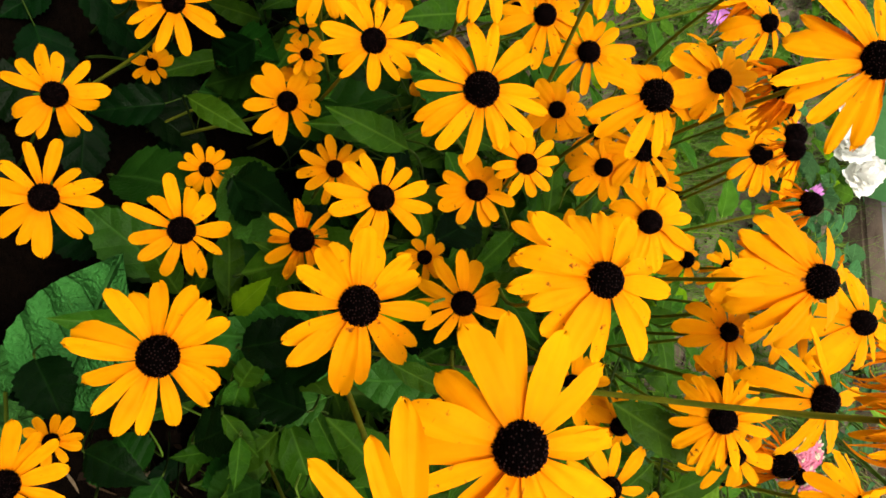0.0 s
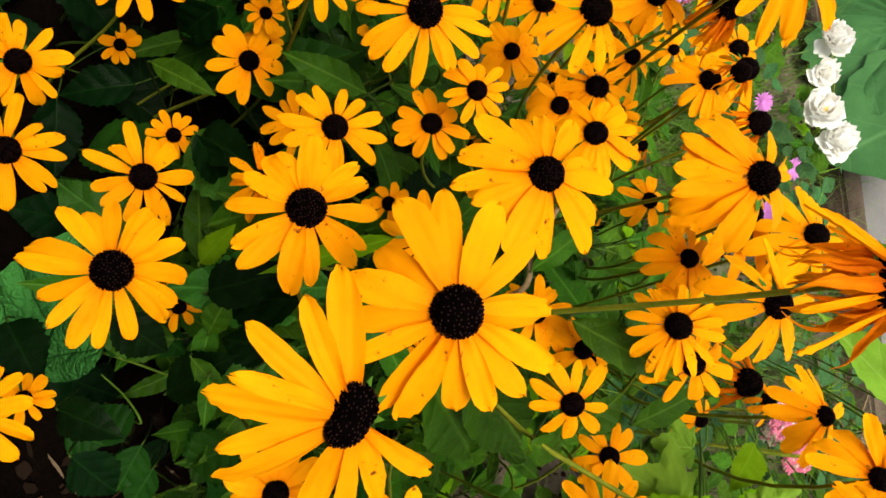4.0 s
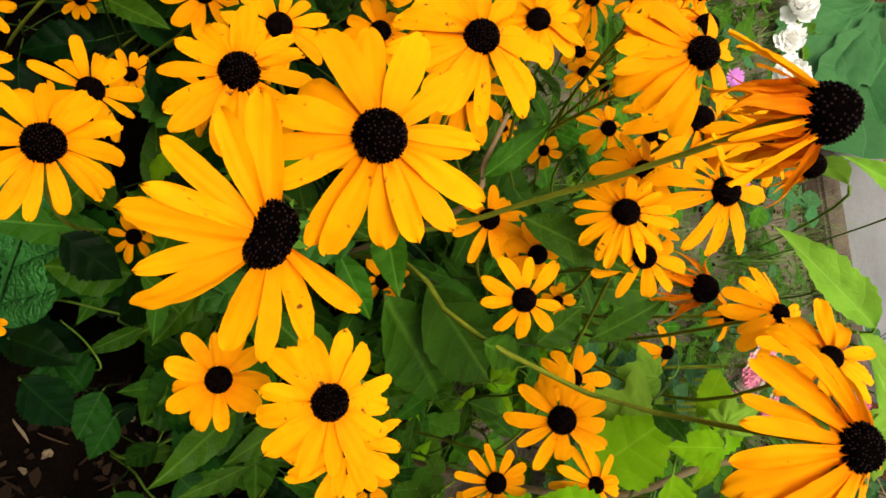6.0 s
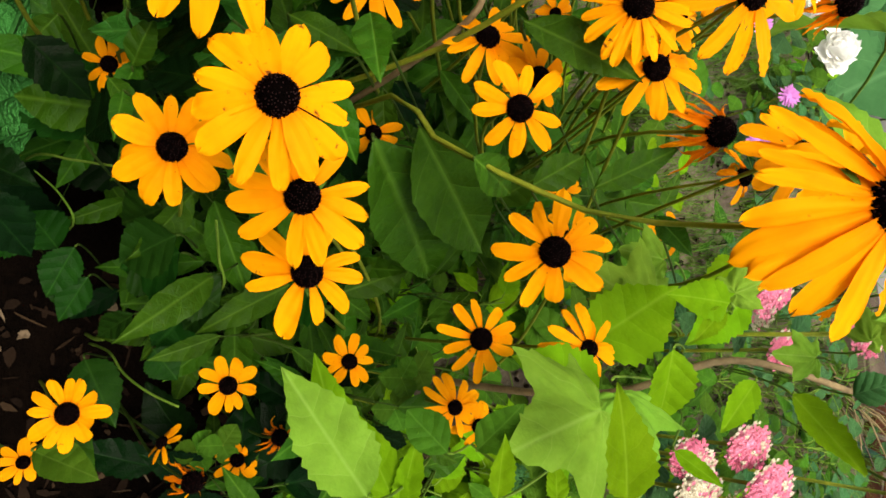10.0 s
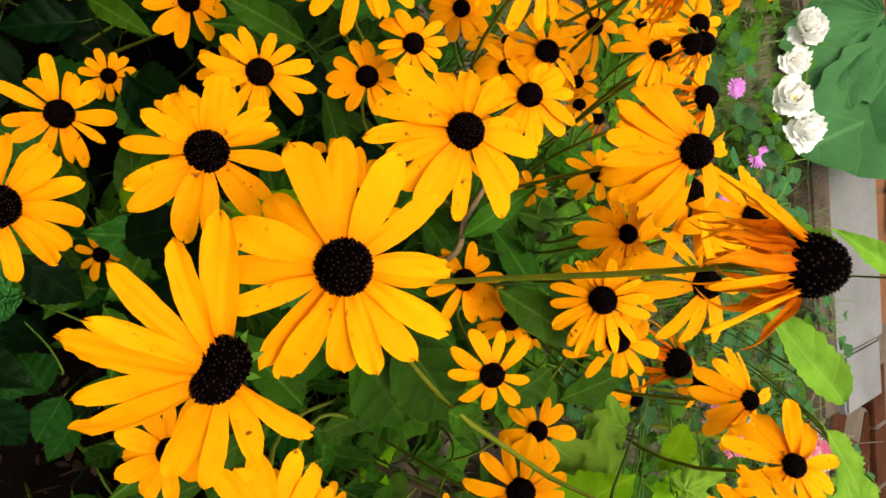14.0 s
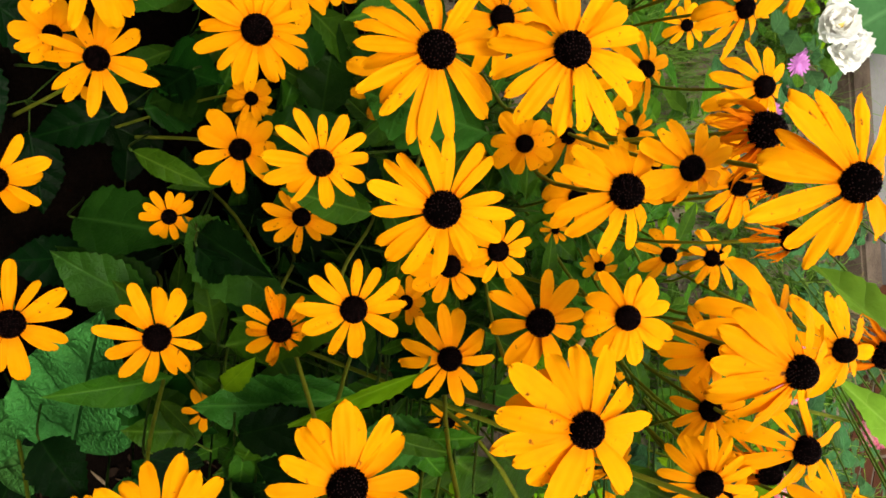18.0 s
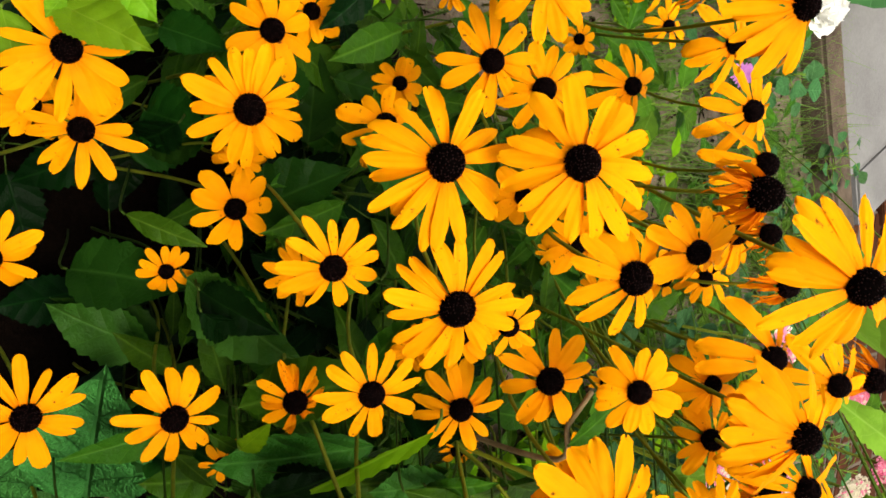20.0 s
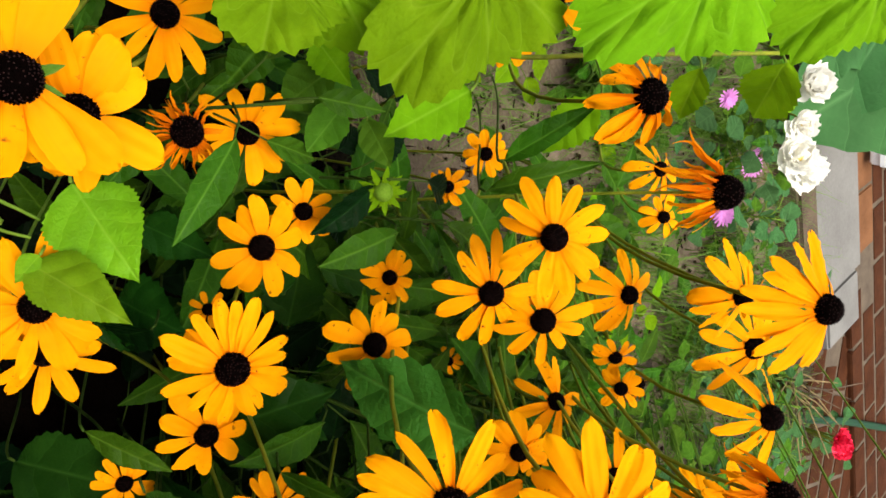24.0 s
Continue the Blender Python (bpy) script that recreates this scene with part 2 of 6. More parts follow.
def litter_material():
    """Dead bits, each of its own brown: most dark and damp, a few bleached."""
    n = Nodes("litter")
    each = n.put("ShaderNodeNewGeometry").outputs["Random Per Island"]
    colour = n.ramp(each, [(0.0, (0.004, 0.002, 0.001)), (0.6, (0.013, 0.007, 0.004)), (0.92, (0.045, 0.027, 0.014)), (1.0, (0.22, 0.16, 0.10))])
    grain = n.noise(160.0, 3, n.put("ShaderNodeNewGeometry").outputs["Position"])
    colour = n.mix(n.math("MULTIPLY", grain, 0.7), colour, (0.012, 0.007, 0.004))
    n.bump(grain, 0.5, 0.003)
    return n.done(colour, 0.9, 0.0, 0.06)


LITTER = litter_material()
CONCRETE = plain_material("concrete", (0.095, 0.092, 0.09), (0.16, 0.157, 0.152), 5.0, 0.9, 0.4, 0.003, 22, False, spec=0.2)
MORTAR = plain_material("mortar", (0.055, 0.042, 0.031), (0.10, 0.078, 0.058), 20.0, 0.95, 0.5, 0.003, 9, False, spec=0.1)
BRICK = plain_material("brick", (0.088, 0.040, 0.018), (0.165, 0.074, 0.034), 14.0, 0.85, 0.5, 0.003, 12, spec=0.05)
BRICK_DARK = plain_material("brick_dark", (0.024, 0.008, 0.0035), (0.058, 0.020, 0.008), 14.0, 0.85, 0.5, 0.003, 12, spec=0.04)
WHITE_PETAL = plain_material("rose_white", (0.90, 0.89, 0.82), (0.95, 0.945, 0.92), 30.0, 0.6, 0.3, 0.001, 6, spec=0.2, sheer=0.35)
ROSE_HEART = plain_material("rose_heart", (0.62, 0.42, 0.08), (0.78, 0.62, 0.22), 30.0, 0.7, 0.3, 0.001, 6, spec=0.2)
PINK = plain_material("pink_petal", (0.48, 0.13, 0.46), (0.64, 0.29, 0.64), 20.0, 0.6, 0.2, 0.001, 6, spec=0.2, sheer=0.2)
PINK_SEDUM = plain_material("sedum_pink", (0.55, 0.09, 0.20), (0.78, 0.30, 0.40), 30.0, 0.7, 0.2, 0.001, 6, False, spec=0.2)
CREAM_SEDUM = plain_material("sedum_cream", (0.45, 0.42, 0.28), (0.68, 0.60, 0.48), 30.0, 0.7, 0.2, 0.001, 6, False, spec=0.2)
RED = plain_material("red_petal", (0.55, 0.006, 0.03), (0.75, 0.015, 0.07), 20.0, 0.5, 0.2, 0.001, 6, spec=0.3, sheer=0.2)
PLASTIC = plain_material("white_plastic", (0.72, 0.75, 0.80), (0.80, 0.82, 0.86), 4.0, 0.35, 0.05, 0.001, 6, spec=0.5)
HOSE = plain_material("hose_green", (0.003, 0.026, 0.010), (0.006, 0.045, 0.016), 12.0, 0.5, 0.1, 0.001, 6, False, spec=0.08)
WOOD = plain_material("old_wood", (0.035, 0.024, 0.016), (0.12, 0.09, 0.065), 12.0, 0.9, 0.8, 0.006, 14, False, spec=0.1)
WALL = plain_material("added_wall_plaster", (0.06, 0.05, 0.04), (0.11, 0.095, 0.08), 6.0, 0.9, 0.5, 0.004, 14, False, spec=0.1)

# ---- builders ----
rng = random.Random(7)


def mesh_of(name, verts, faces, mats, smooth=True, indices=None):
    me = bpy.data.meshes.new(name)
    me.from_pydata([tuple(v) for v in verts], [], faces)
    for m in mats if isinstance(mats, (list, tuple)) else [mats]:
        me.materials.append(m)
    if smooth:
        me.polygons.foreach_set("use_smooth", [True] * len(me.polygons))
    if indices:
        me.polygons.foreach_set("material_index", indices)
    me.update()
    return me


def part(name, me, parent, m=None, label=""):
    """Links a mesh as one object under a thing or a part; m is its pose in the parent."""
    ob = new(name, me)
    ob.parent = parent
    if m is not None:
        ob.matrix_basis = m
    return tagged(ob, label)


def thing(name, place, label, category, group=""):
    ob = new(name)
    ob.empty_display_size = 0.02
    ob.location = place
    return tagged(ob, label, category, group)


def grid_faces(nu, nv):
    return [(i * (nv + 1) + j, (i + 1) * (nv + 1) + j, (i + 1) * (nv + 1) + j + 1, i * (nv + 1) + j + 1) for i in range(nu) for j in range(nv)]


def petal_mesh(name, mat, width, droop, bend, cup, ragged, r, twist=0.0, late=1.0):
    """An oblong ray petal of length 1 along x with two long grooves; it narrows to a rounded, finely notched tip.

    droop: how far it bends down in all; late: above 1 the bend gathers towards the tip.
    """
    nu, nv = 14, 8
    verts = []
    notch = [r.uniform(0, 0.05) if j in (2, 3, 5, 6) else r.uniform(0, 0.012) for j in range(nv + 1)]
    phase, wide_at, blunt = r.uniform(0, 6), r.uniform(0.46, 0.66), r.uniform(2.0, 3.2)
    px = pz = last = 0.0
    slant = r.uniform(-0.12, 0.12)
    for i in range(nu + 1):
        u = 1 - (1 - i / nu) ** 1.35
        angle = droop * u ** late
        px += (u - last) * math.cos(angle)
        pz -= (u - last) * math.sin(angle)
        last = u
        if u < wide_at:
            half = width * (0.40 + 0.60 * math.sin(u / wide_at * math.pi / 2) ** 1.15)
        else:
            k = (u - wide_at) / (1 - wide_at)
            half = width * (max(0.0, 1 - k ** blunt) ** 0.55 * 0.86 + 0.14 * (1 - 0.3 * k))
        half *= 1 + 0.03 * math.sin(9 * u + phase) + r.uniform(-0.025, 0.025)
        lift = r.uniform(-0.02, 0.02) * u
        for j in range(nv + 1):
            v = 2 * j / nv - 1
            short = (notch[j] * (1 + ragged) + 0.02 * v * v) * u ** 6
            turn = twist * u * u
            y = half * v * (1 + slant * v * u)
            z = lift * v + cup * width * v * v * (1 - 0.4 * u) - 0.006 * math.cos(3 * math.pi * v) * (1 - 0.6 * u) + 0.018 * ragged * math.sin(7 * u + 3 * v + phase)
            y, z = y * math.cos(turn) - z * math.sin(turn), y * math.sin(turn) + z * math.cos(turn)
            verts.append((px - short * math.cos(angle) + z * math.sin(angle), y + bend * u * u, pz + short * math.sin(angle) + z * math.cos(angle)))
    return mesh_of(name, verts, grid_faces(nu, nv), mat)


def withered_mesh(name, mat, width, r):
    """A shrivelled ribbon of a petal, length 1 along x: folded, twisted, wandering and hooked at its end."""
    nu, nv = 16, 4
    verts = []
    px = py = pz = yaw = 0.0
    pitch, turn = r.uniform(-0.25, 0.25), r.uniform(-0.5, 0.5)
    sway, dip, spin, hook = r.uniform(-0.5, 0.5), r.uniform(-0.5, 0.9), r.uniform(-2.6, 2.6), r.uniform(-2.2, 2.2)
    phase = r.uniform(0, 6)
    for i in range(nu + 1):
        u = i / nu
        if i:
            yaw = sway * math.sin(2.4 * u + phase) + 0.12 * math.sin(11 * u + phase) + 0.5 * hook * max(0.0, u - 0.75) * 2.5
            lean = pitch + dip * u + hook * max(0.0, u - 0.7) * 1.8 + 0.10 * math.sin(13 * u + 2 * phase)
            px += math.cos(yaw) * math.cos(lean) / nu
            py += math.sin(yaw) * math.cos(lean) / nu
            pz -= math.sin(lean) / nu
        half = width * (0.55 + 0.45 * math.sin(math.pi * min(1.0, u * 1.25))) * (1 - 0.75 * u ** 5) * (1 + 0.2 * math.sin(15 * u + phase))
        a = turn + spin * u
        for j in range(nv + 1):
            v = 2 * j / nv - 1
            y, z = half * v, half * 0.9 * abs(v) + 0.15 * half * math.sin(20 * u + 5 * v)
            verts.append((px, py + y * math.cos(a) - z * math.sin(a), pz + y * math.sin(a) + z * math.cos(a)))
    return mesh_of(name, verts, grid_faces(nu, nv), mat)


pr = random.Random(3)
FRESH = [petal_mesh("petal", PETAL, pr.uniform(0.098, 0.146), pr.uniform(0.05, 0.8), pr.uniform(-0.09, 0.09), pr.uniform(-0.35, 0.45), pr.uniform(0, 0.8), pr, pr.uniform(-0.3, 0.3), pr.uniform(0.8, 2.6)) for _ in range(28)]
WORN = [petal_mesh("petal", PETAL_OLD, pr.uniform(0.09, 0.15), pr.uniform(0.3, 1.2), pr.uniform(-0.16, 0.16), pr.uniform(0.4, 1.1), pr.uniform(1, 2.5), pr, pr.uniform(-0.7, 0.7), pr.uniform(0.8, 2.2)) for _ in range(12)]
WILTED = [withered_mesh("petal", PETAL_DRY, pr.uniform(0.035, 0.080), pr) for _ in range(24)]


def cone_mesh(name, height, r, lobes=False):
    """A dark dome of radius 1 set with pointed florets in spirals."""
    nu, nv = 9, 22
    verts, faces, idx = [], [], []
    for i in range(nu + 1):
        a = (i / nu) * 1.95
        for j in range(nv):
            b = 2 * math.pi * j / nv
            verts.append((math.sin(a) * math.cos(b) * 0.95, math.sin(a) * math.sin(b) * 0.95, height * math.cos(a)))
    for i in range(nu):
        for j in range(nv):
            faces.append((i * nv + j, (i + 1) * nv + j, (i + 1) * nv + (j + 1) % nv, i * nv + (j + 1) % nv))
            idx.append(0)
    count = 260
    for k in range(count):
        f = (k + 0.5) / count
        a = math.acos(1 - f * 1.22)
        b = k * 2.399963 + r.uniform(-0.06, 0.06)
        n = Vector((math.sin(a) * math.cos(b), math.sin(a) * math.sin(b), math.cos(a) * height)).normalized()
        c = Vector((math.sin(a) * math.cos(b) * 0.95, math.sin(a) * math.sin(b) * 0.95, math.cos(a) * height))
        s = Vector((-math.sin(b), math.cos(b), 0))
        t = n.cross(s)
        w, h = 0.045 + 0.015 * f, r.uniform(0.03, 0.075)
        o = len(verts)
        verts += [tuple(c + s * w), tuple(c + t * w), tuple(c - s * w), tuple(c - t * w), tuple(c + n * h + s * w * 0.35), tuple(c + n * h - s * w * 0.35)]
        faces += [(o, o + 1, o + 4), (o + 1, o + 5, o + 4), (o + 1, o + 2, o + 5), (o + 2, o + 3, o + 5), (o + 3, o + 4, o + 5), (o + 3, o, o + 4)]
        idx += [1 if r.random() < 0.55 else 0] * 6
    if lobes:
        verts = [(x * 1.36, y * (0.82 + 0.26 * abs(x + 0.1)) + 0.22 * x * x, z * (0.62 + 0.5 * abs(x + 0.1))) for x, y, z in verts]
    return mesh_of(name, verts, faces, [CONE, CONE_TIPS], True, idx)


CONES = [cone_mesh("cone", pr.uniform(0.72, 0.92), pr) for _ in range(4)]
TALL_CONES = [cone_mesh("cone", pr.uniform(1.0, 1.15), pr) for _ in range(2)]
DOUBLE_CONE = cone_mesh("cone", 0.75, pr, True)


def leaf_mesh(name, mat, width, fold, droop, teeth, depth, wide_at, r, ripple=0.006, point=1.0):
    """A toothed leaf of length 1 along x, folded at its midrib, quilted between the veins."""
    nu, nv = max(22, 2 * teeth + 2), 8
    verts = []
    phase, sway, warp = r.uniform(0, 6), r.uniform(-0.09, 0.09), r.uniform(0.008, 0.03)
    for i in range(nu + 1):
        u = i / nu
        k = u / wide_at if u < wide_at else (1 - u) / (1 - wide_at)
        half = width * max(0.0, math.sin(k * math.pi / 2)) ** (0.75 if u < wide_at else point)
        if teeth:
            half *= 1 + depth * (((u * teeth) % 1.0) - 0.6)
        half = max(half, 0.003)
        for j in range(nv + 1):
            v = 2 * j / nv - 1
            y = half * v
            z = fold * abs(y) - droop * u * u + ripple * math.sin(26 * (u - 0.9 * abs(y))) * min(1, abs(v) * 2.5) * k + 0.05 * math.sin(5 * u + phase) * v * width * 2
            z += warp * math.sin(9 * u + 2 * phase + 1.5 * v) * v * abs(v) + 0.6 * warp * math.sin(4 * u + phase)
            verts.append((u + 0.25 * teeth * 0.004 * abs(v), y + sway * (u * u - u), z))
    return mesh_of(name, verts, grid_faces(nu, nv), mat)


def palm_mesh(name, mat, r, lobes=5):
    """A broad lobed leaf of length 1, spread from its stalk at the origin."""
    rings, spokes = 9, 96
    verts, faces = [(0.0, 0.0, 0.0)], []
    for i in range(1, rings + 1):
        for j in range(spokes + 1):
            a = (j / spokes - 0.5) * 5.0
            lobe = 0.62 + 0.30 * abs(math.cos(a * lobes / 2 / 1.6)) ** 0.8 - 0.08 * abs(a)
            edge = lobe * (1 + 0.11 * ((j / 3) % 1.0 - 0.4) + 0.05 * math.sin(a * 9 + lobes))
            rad = edge * i / rings
            rise = 0.07 * math.sin(a * 5 + lobes) * (i / rings) ** 1.5 - 0.20 * (i / rings) ** 2 + 0.045 * abs(math.sin(a * 3.6)) * (i / rings) + 0.02 * math.sin(17 * a + 6 * i / rings)
            verts.append((0.24 + 0.83 * rad * math.cos(a), rad * math.sin(a) * 0.8, 0.8 * rise))
    verts[0] = (0.24, 0, 0)
    n = spokes + 1
    for j in range(spokes):
        faces.append((0, 1 + j, 2 + j))
    for i in range(rings - 1):
        for j in range(spokes):
            o = 1 + i * n + j
            faces.append((o, o + n, o + n + 1, o + 1))
    return mesh_of(name, verts, faces, mat)


def maple_mesh(name, mat, r):
    """A leaf of length 1 with five pointed, toothed lobes."""
    rings, spokes = 8, 72
    verts, faces = [(0.22, 0.0, 0.0)], []
    lobes = [(0.0, 1.0), (0.95, 0.8), (-0.95, 0.82), (1.9, 0.55), (-1.9, 0.52)]
    for i in range(1, rings + 1):
        for j in range(spokes + 1):
            a = (j / spokes - 0.5) * 5.2
            edge = max(0.30, max(size * (1 - (abs(a - c) / 0.72) ** 0.85 * 0.62) for c, size in lobes if abs(a - c) < 0.72) if any(abs(a - c) < 0.72 for c, _ in lobes) else 0.30)
            edge *= 1 + 0.10 * ((j * 0.34) % 1.0 - 0.5)
            rad = edge * 0.78 * i / rings
            fold = min(abs(a - c) for c, _ in lobes)
            verts.append((0.22 + rad * math.cos(a), rad * math.sin(a), 0.10 * fold * rad - 0.16 * (i / rings) ** 2 + 0.02 * math.sin(7 * a + i)))
    n = spokes + 1
    for j in range(spokes):
        faces.append((0, 1 + j, 2 + j))
    for i in range(rings - 1):
        for j in range(spokes):
            o = 1 + i * n + j
            faces.append((o, o + n, o + n + 1, o + 1))
    return mesh_of(name, verts, faces, mat)


lr = random.Random(5)
LEAVES = {
    "dark": [leaf_mesh("leaf", LEAF_SHADED, lr.uniform(0.24, 0.33), lr.uniform(0.1, 0.5), lr.uniform(0.05, 0.3), 11, 0.20, 0.38, lr, 0.007) for _ in range(5)],
    # broad and lit: one leaf shape, shade and light told apart by colour
    "broad": [leaf_mesh("leaf", LEAF_BROAD_SHADED, lr.uniform(0.25, 0.32), lr.uniform(0.1, 0.45), lr.uniform(0.05, 0.25), 11, 0.18, 0.38, lr, 0.007) for _ in range(4)],
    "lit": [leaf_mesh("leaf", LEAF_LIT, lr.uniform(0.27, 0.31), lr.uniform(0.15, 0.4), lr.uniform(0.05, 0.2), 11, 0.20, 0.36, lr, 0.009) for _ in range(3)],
    "crinkled": [leaf_mesh("leaf", LEAF_CRINKLED, 0.36, 0.35, 0.12, 14, 0.05, 0.42, lr, 0.022) for _ in range(2)],
    "mid": [leaf_mesh("leaf", LEAF_MID, lr.uniform(0.15, 0.2), lr.uniform(0.1, 0.5), lr.uniform(0.0, 0.25), 9, 0.10, 0.40, lr) for _ in range(5)],
    "light": [leaf_mesh("leaf", LEAF_LIGHT, lr.uniform(0.24, 0.32), lr.uniform(0.1, 0.4), lr.uniform(0.0, 0.2), 11, 0.22, 0.35, lr) for _ in range(4)],
    "weed": [leaf_mesh("leaf", LEAF_WEED, lr.uniform(0.22, 0.40), lr.uniform(0.0, 0.4), lr.uniform(0.0, 0.3), 8, 0.08, 0.45, lr, 0.005, 0.8) for _ in range(5)],
    "grey": [leaf_mesh("leaf", LEAF_GREY, lr.uniform(0.36, 0.44), 0.15, 0.15, 7, 0.12, 0.45, lr, 0.006, 0.8) for _ in range(3)],
    "pale": [leaf_mesh("leaf", LEAF_PALE_SUNLIT, lr.uniform(0.24, 0.32), lr.uniform(0.1, 0.4), lr.uniform(0.0, 0.2), 11, 0.22, 0.35, lr) for _ in range(3)],
    "vine": [leaf_mesh("leaf", LEAF_VINE, 0.37, 0.2, 0.12, 19, 0.12, 0.34, lr, 0.008, 1.15) for _ in range(2)],
    "palm": [palm_mesh("leaf", LEAF_PALM, lr, 5), palm_mesh("leaf", LEAF_PALM, lr, 6)],
    "maple": [maple_mesh("leaf", LEAF_PALE_SUNLIT, lr), maple_mesh("leaf", LEAF_PALE_SUNLIT, lr)],
    "grey_palm": [palm_mesh("leaf", LEAF_GREY, lr, 5)],
}


def tube(name, points, radii, mat, sides=7):
    """A round stalk through the points."""
    pts = [Vector(p) for p in points]
    verts, faces = [], []
    for i, p in enumerate(pts):
        d = (pts[min(i + 1, len(pts) - 1)] - pts[max(i - 1, 0)]).normalized()
        s = d.cross(Vector((0.3, 0.2, 0.93))).normalized()
        if s.length < 0.1:
            s = Vector((1, 0, 0))
        t = d.cross(s)
        for k in range(sides):
            a = 2 * math.pi * k / sides
            verts.append(p + (s * math.cos(a) + t * math.sin(a)) * radii[i])
    for i in range(len(pts) - 1):
        for k in range(sides):
            faces.append((i * sides + k, i * sides + (k + 1) % sides, (i + 1) * sides + (k + 1) % sides, (i + 1) * sides + k))
    faces += [tuple(range(sides))[::-1], tuple((len(pts) - 1) * sides + k for k in range(sides))]
    return mesh_of(name, verts, faces, mat)


def branches(name, lines, mat, sides=5):
    """A stem and its side stalks as one mesh; lines: points and radii of each."""
    verts, faces = [], []
    for points, radii in lines:
        me = tube(name, points, radii, mat, sides)
        o = len(verts)
        verts += [v.co.copy() for v in me.vertices]
        faces += [tuple(o + k for k in f.vertices) for f in me.polygons]
        bpy.data.meshes.remove(me)
    return mesh_of(name, verts, faces, mat)


def bezier(a, b, c, d, n):
    out = []
    for i in range(n + 1):
        t = i / n
        out.append(a * (1 - t) ** 3 + b * 3 * t * (1 - t) ** 2 + c * 3 * t * t * (1 - t) + d * t ** 3)
    return out


def glide(pts, n):
    """n + 1 points along a smooth line through all of pts."""
    out = []
    for k in range(n + 1):
        f = min(k / n * (len(pts) - 1), len(pts) - 1.0001)
        i, t = int(f), f - int(f)
        a, b, c, d = pts[max(i - 1, 0)], pts[i], pts[i + 1], pts[min(i + 2, len(pts) - 1)]
        out.append(0.5 * (2 * b + (c - a) * t + (2 * a - 5 * b + 4 * c - d) * t * t + (3 * b - a - 3 * c + d) * t ** 3))
    return out


def frame_of(x_axis, up):
    """A turn whose x lies along x_axis and whose z leans to up."""
    x = Vector(x_axis).normalized()
    y = Vector(up).cross(x)
    if y.length < 1e-3:
        y = Vector((0, 1, 0)).cross(x)
    y.normalize()
    z = x.cross(y)
    return Matrix((x, y, z)).transposed().to_4x4()


def leaf(parent, root, tip, kind, face=(0, -0.35, 1), wide=1.0, label=""):
    """One leaf from its root to its tip, in world places."""
    a, b = Vector(root), Vector(tip)
    size = (b - a).length
    m = Matrix.Translation(a - parent_place(parent)) @ frame_of(b - a, face) @ Matrix.Diagonal((size, size * wide, size, 1))
    return part("leaf", rng.choice(LEAVES[kind]), parent, m, label)


def parent_place(ob):
    p = Vector((0, 0, 0))
    while ob:
        p += ob.location
        ob = ob.parent
    return p


def facing(tilt, heading):
    """The way a flower looks: degrees from upright, and the compass turn of its lean (0 is along +y, 90 along +x)."""
    t, h = radians(tilt), radians(heading)
    return Vector((math.sin(t) * math.sin(h), math.sin(t) * math.cos(h), math.cos(t)))


LABELS = {
    "fresh": "golden-yellow coneflower with a domed dark brown centre on a green stem",
    "worn": "orange-tinged ageing coneflower with narrow ragged petals",
    "dry": "withered rust-orange coneflower with curled petals and a black centre",
    "husk": "large withered coneflower with shrivelled orange petals and tall black cone",
    "double": "large yellow coneflower with a fused two-lobed dark centre",
}
CLUMPS = [Vector((x, y, 0)) for x, y in ((0.03, 0.31), (-0.20, 0.26), (0.21, 0.29), (-0.33, 0.38), (0.04, 0.12), (-0.10, 0.42), (0.12, 0.44), (0.32, 0.37), (-0.22, 0.52), (0.28, 0.18), (-0.42, 0.24))]


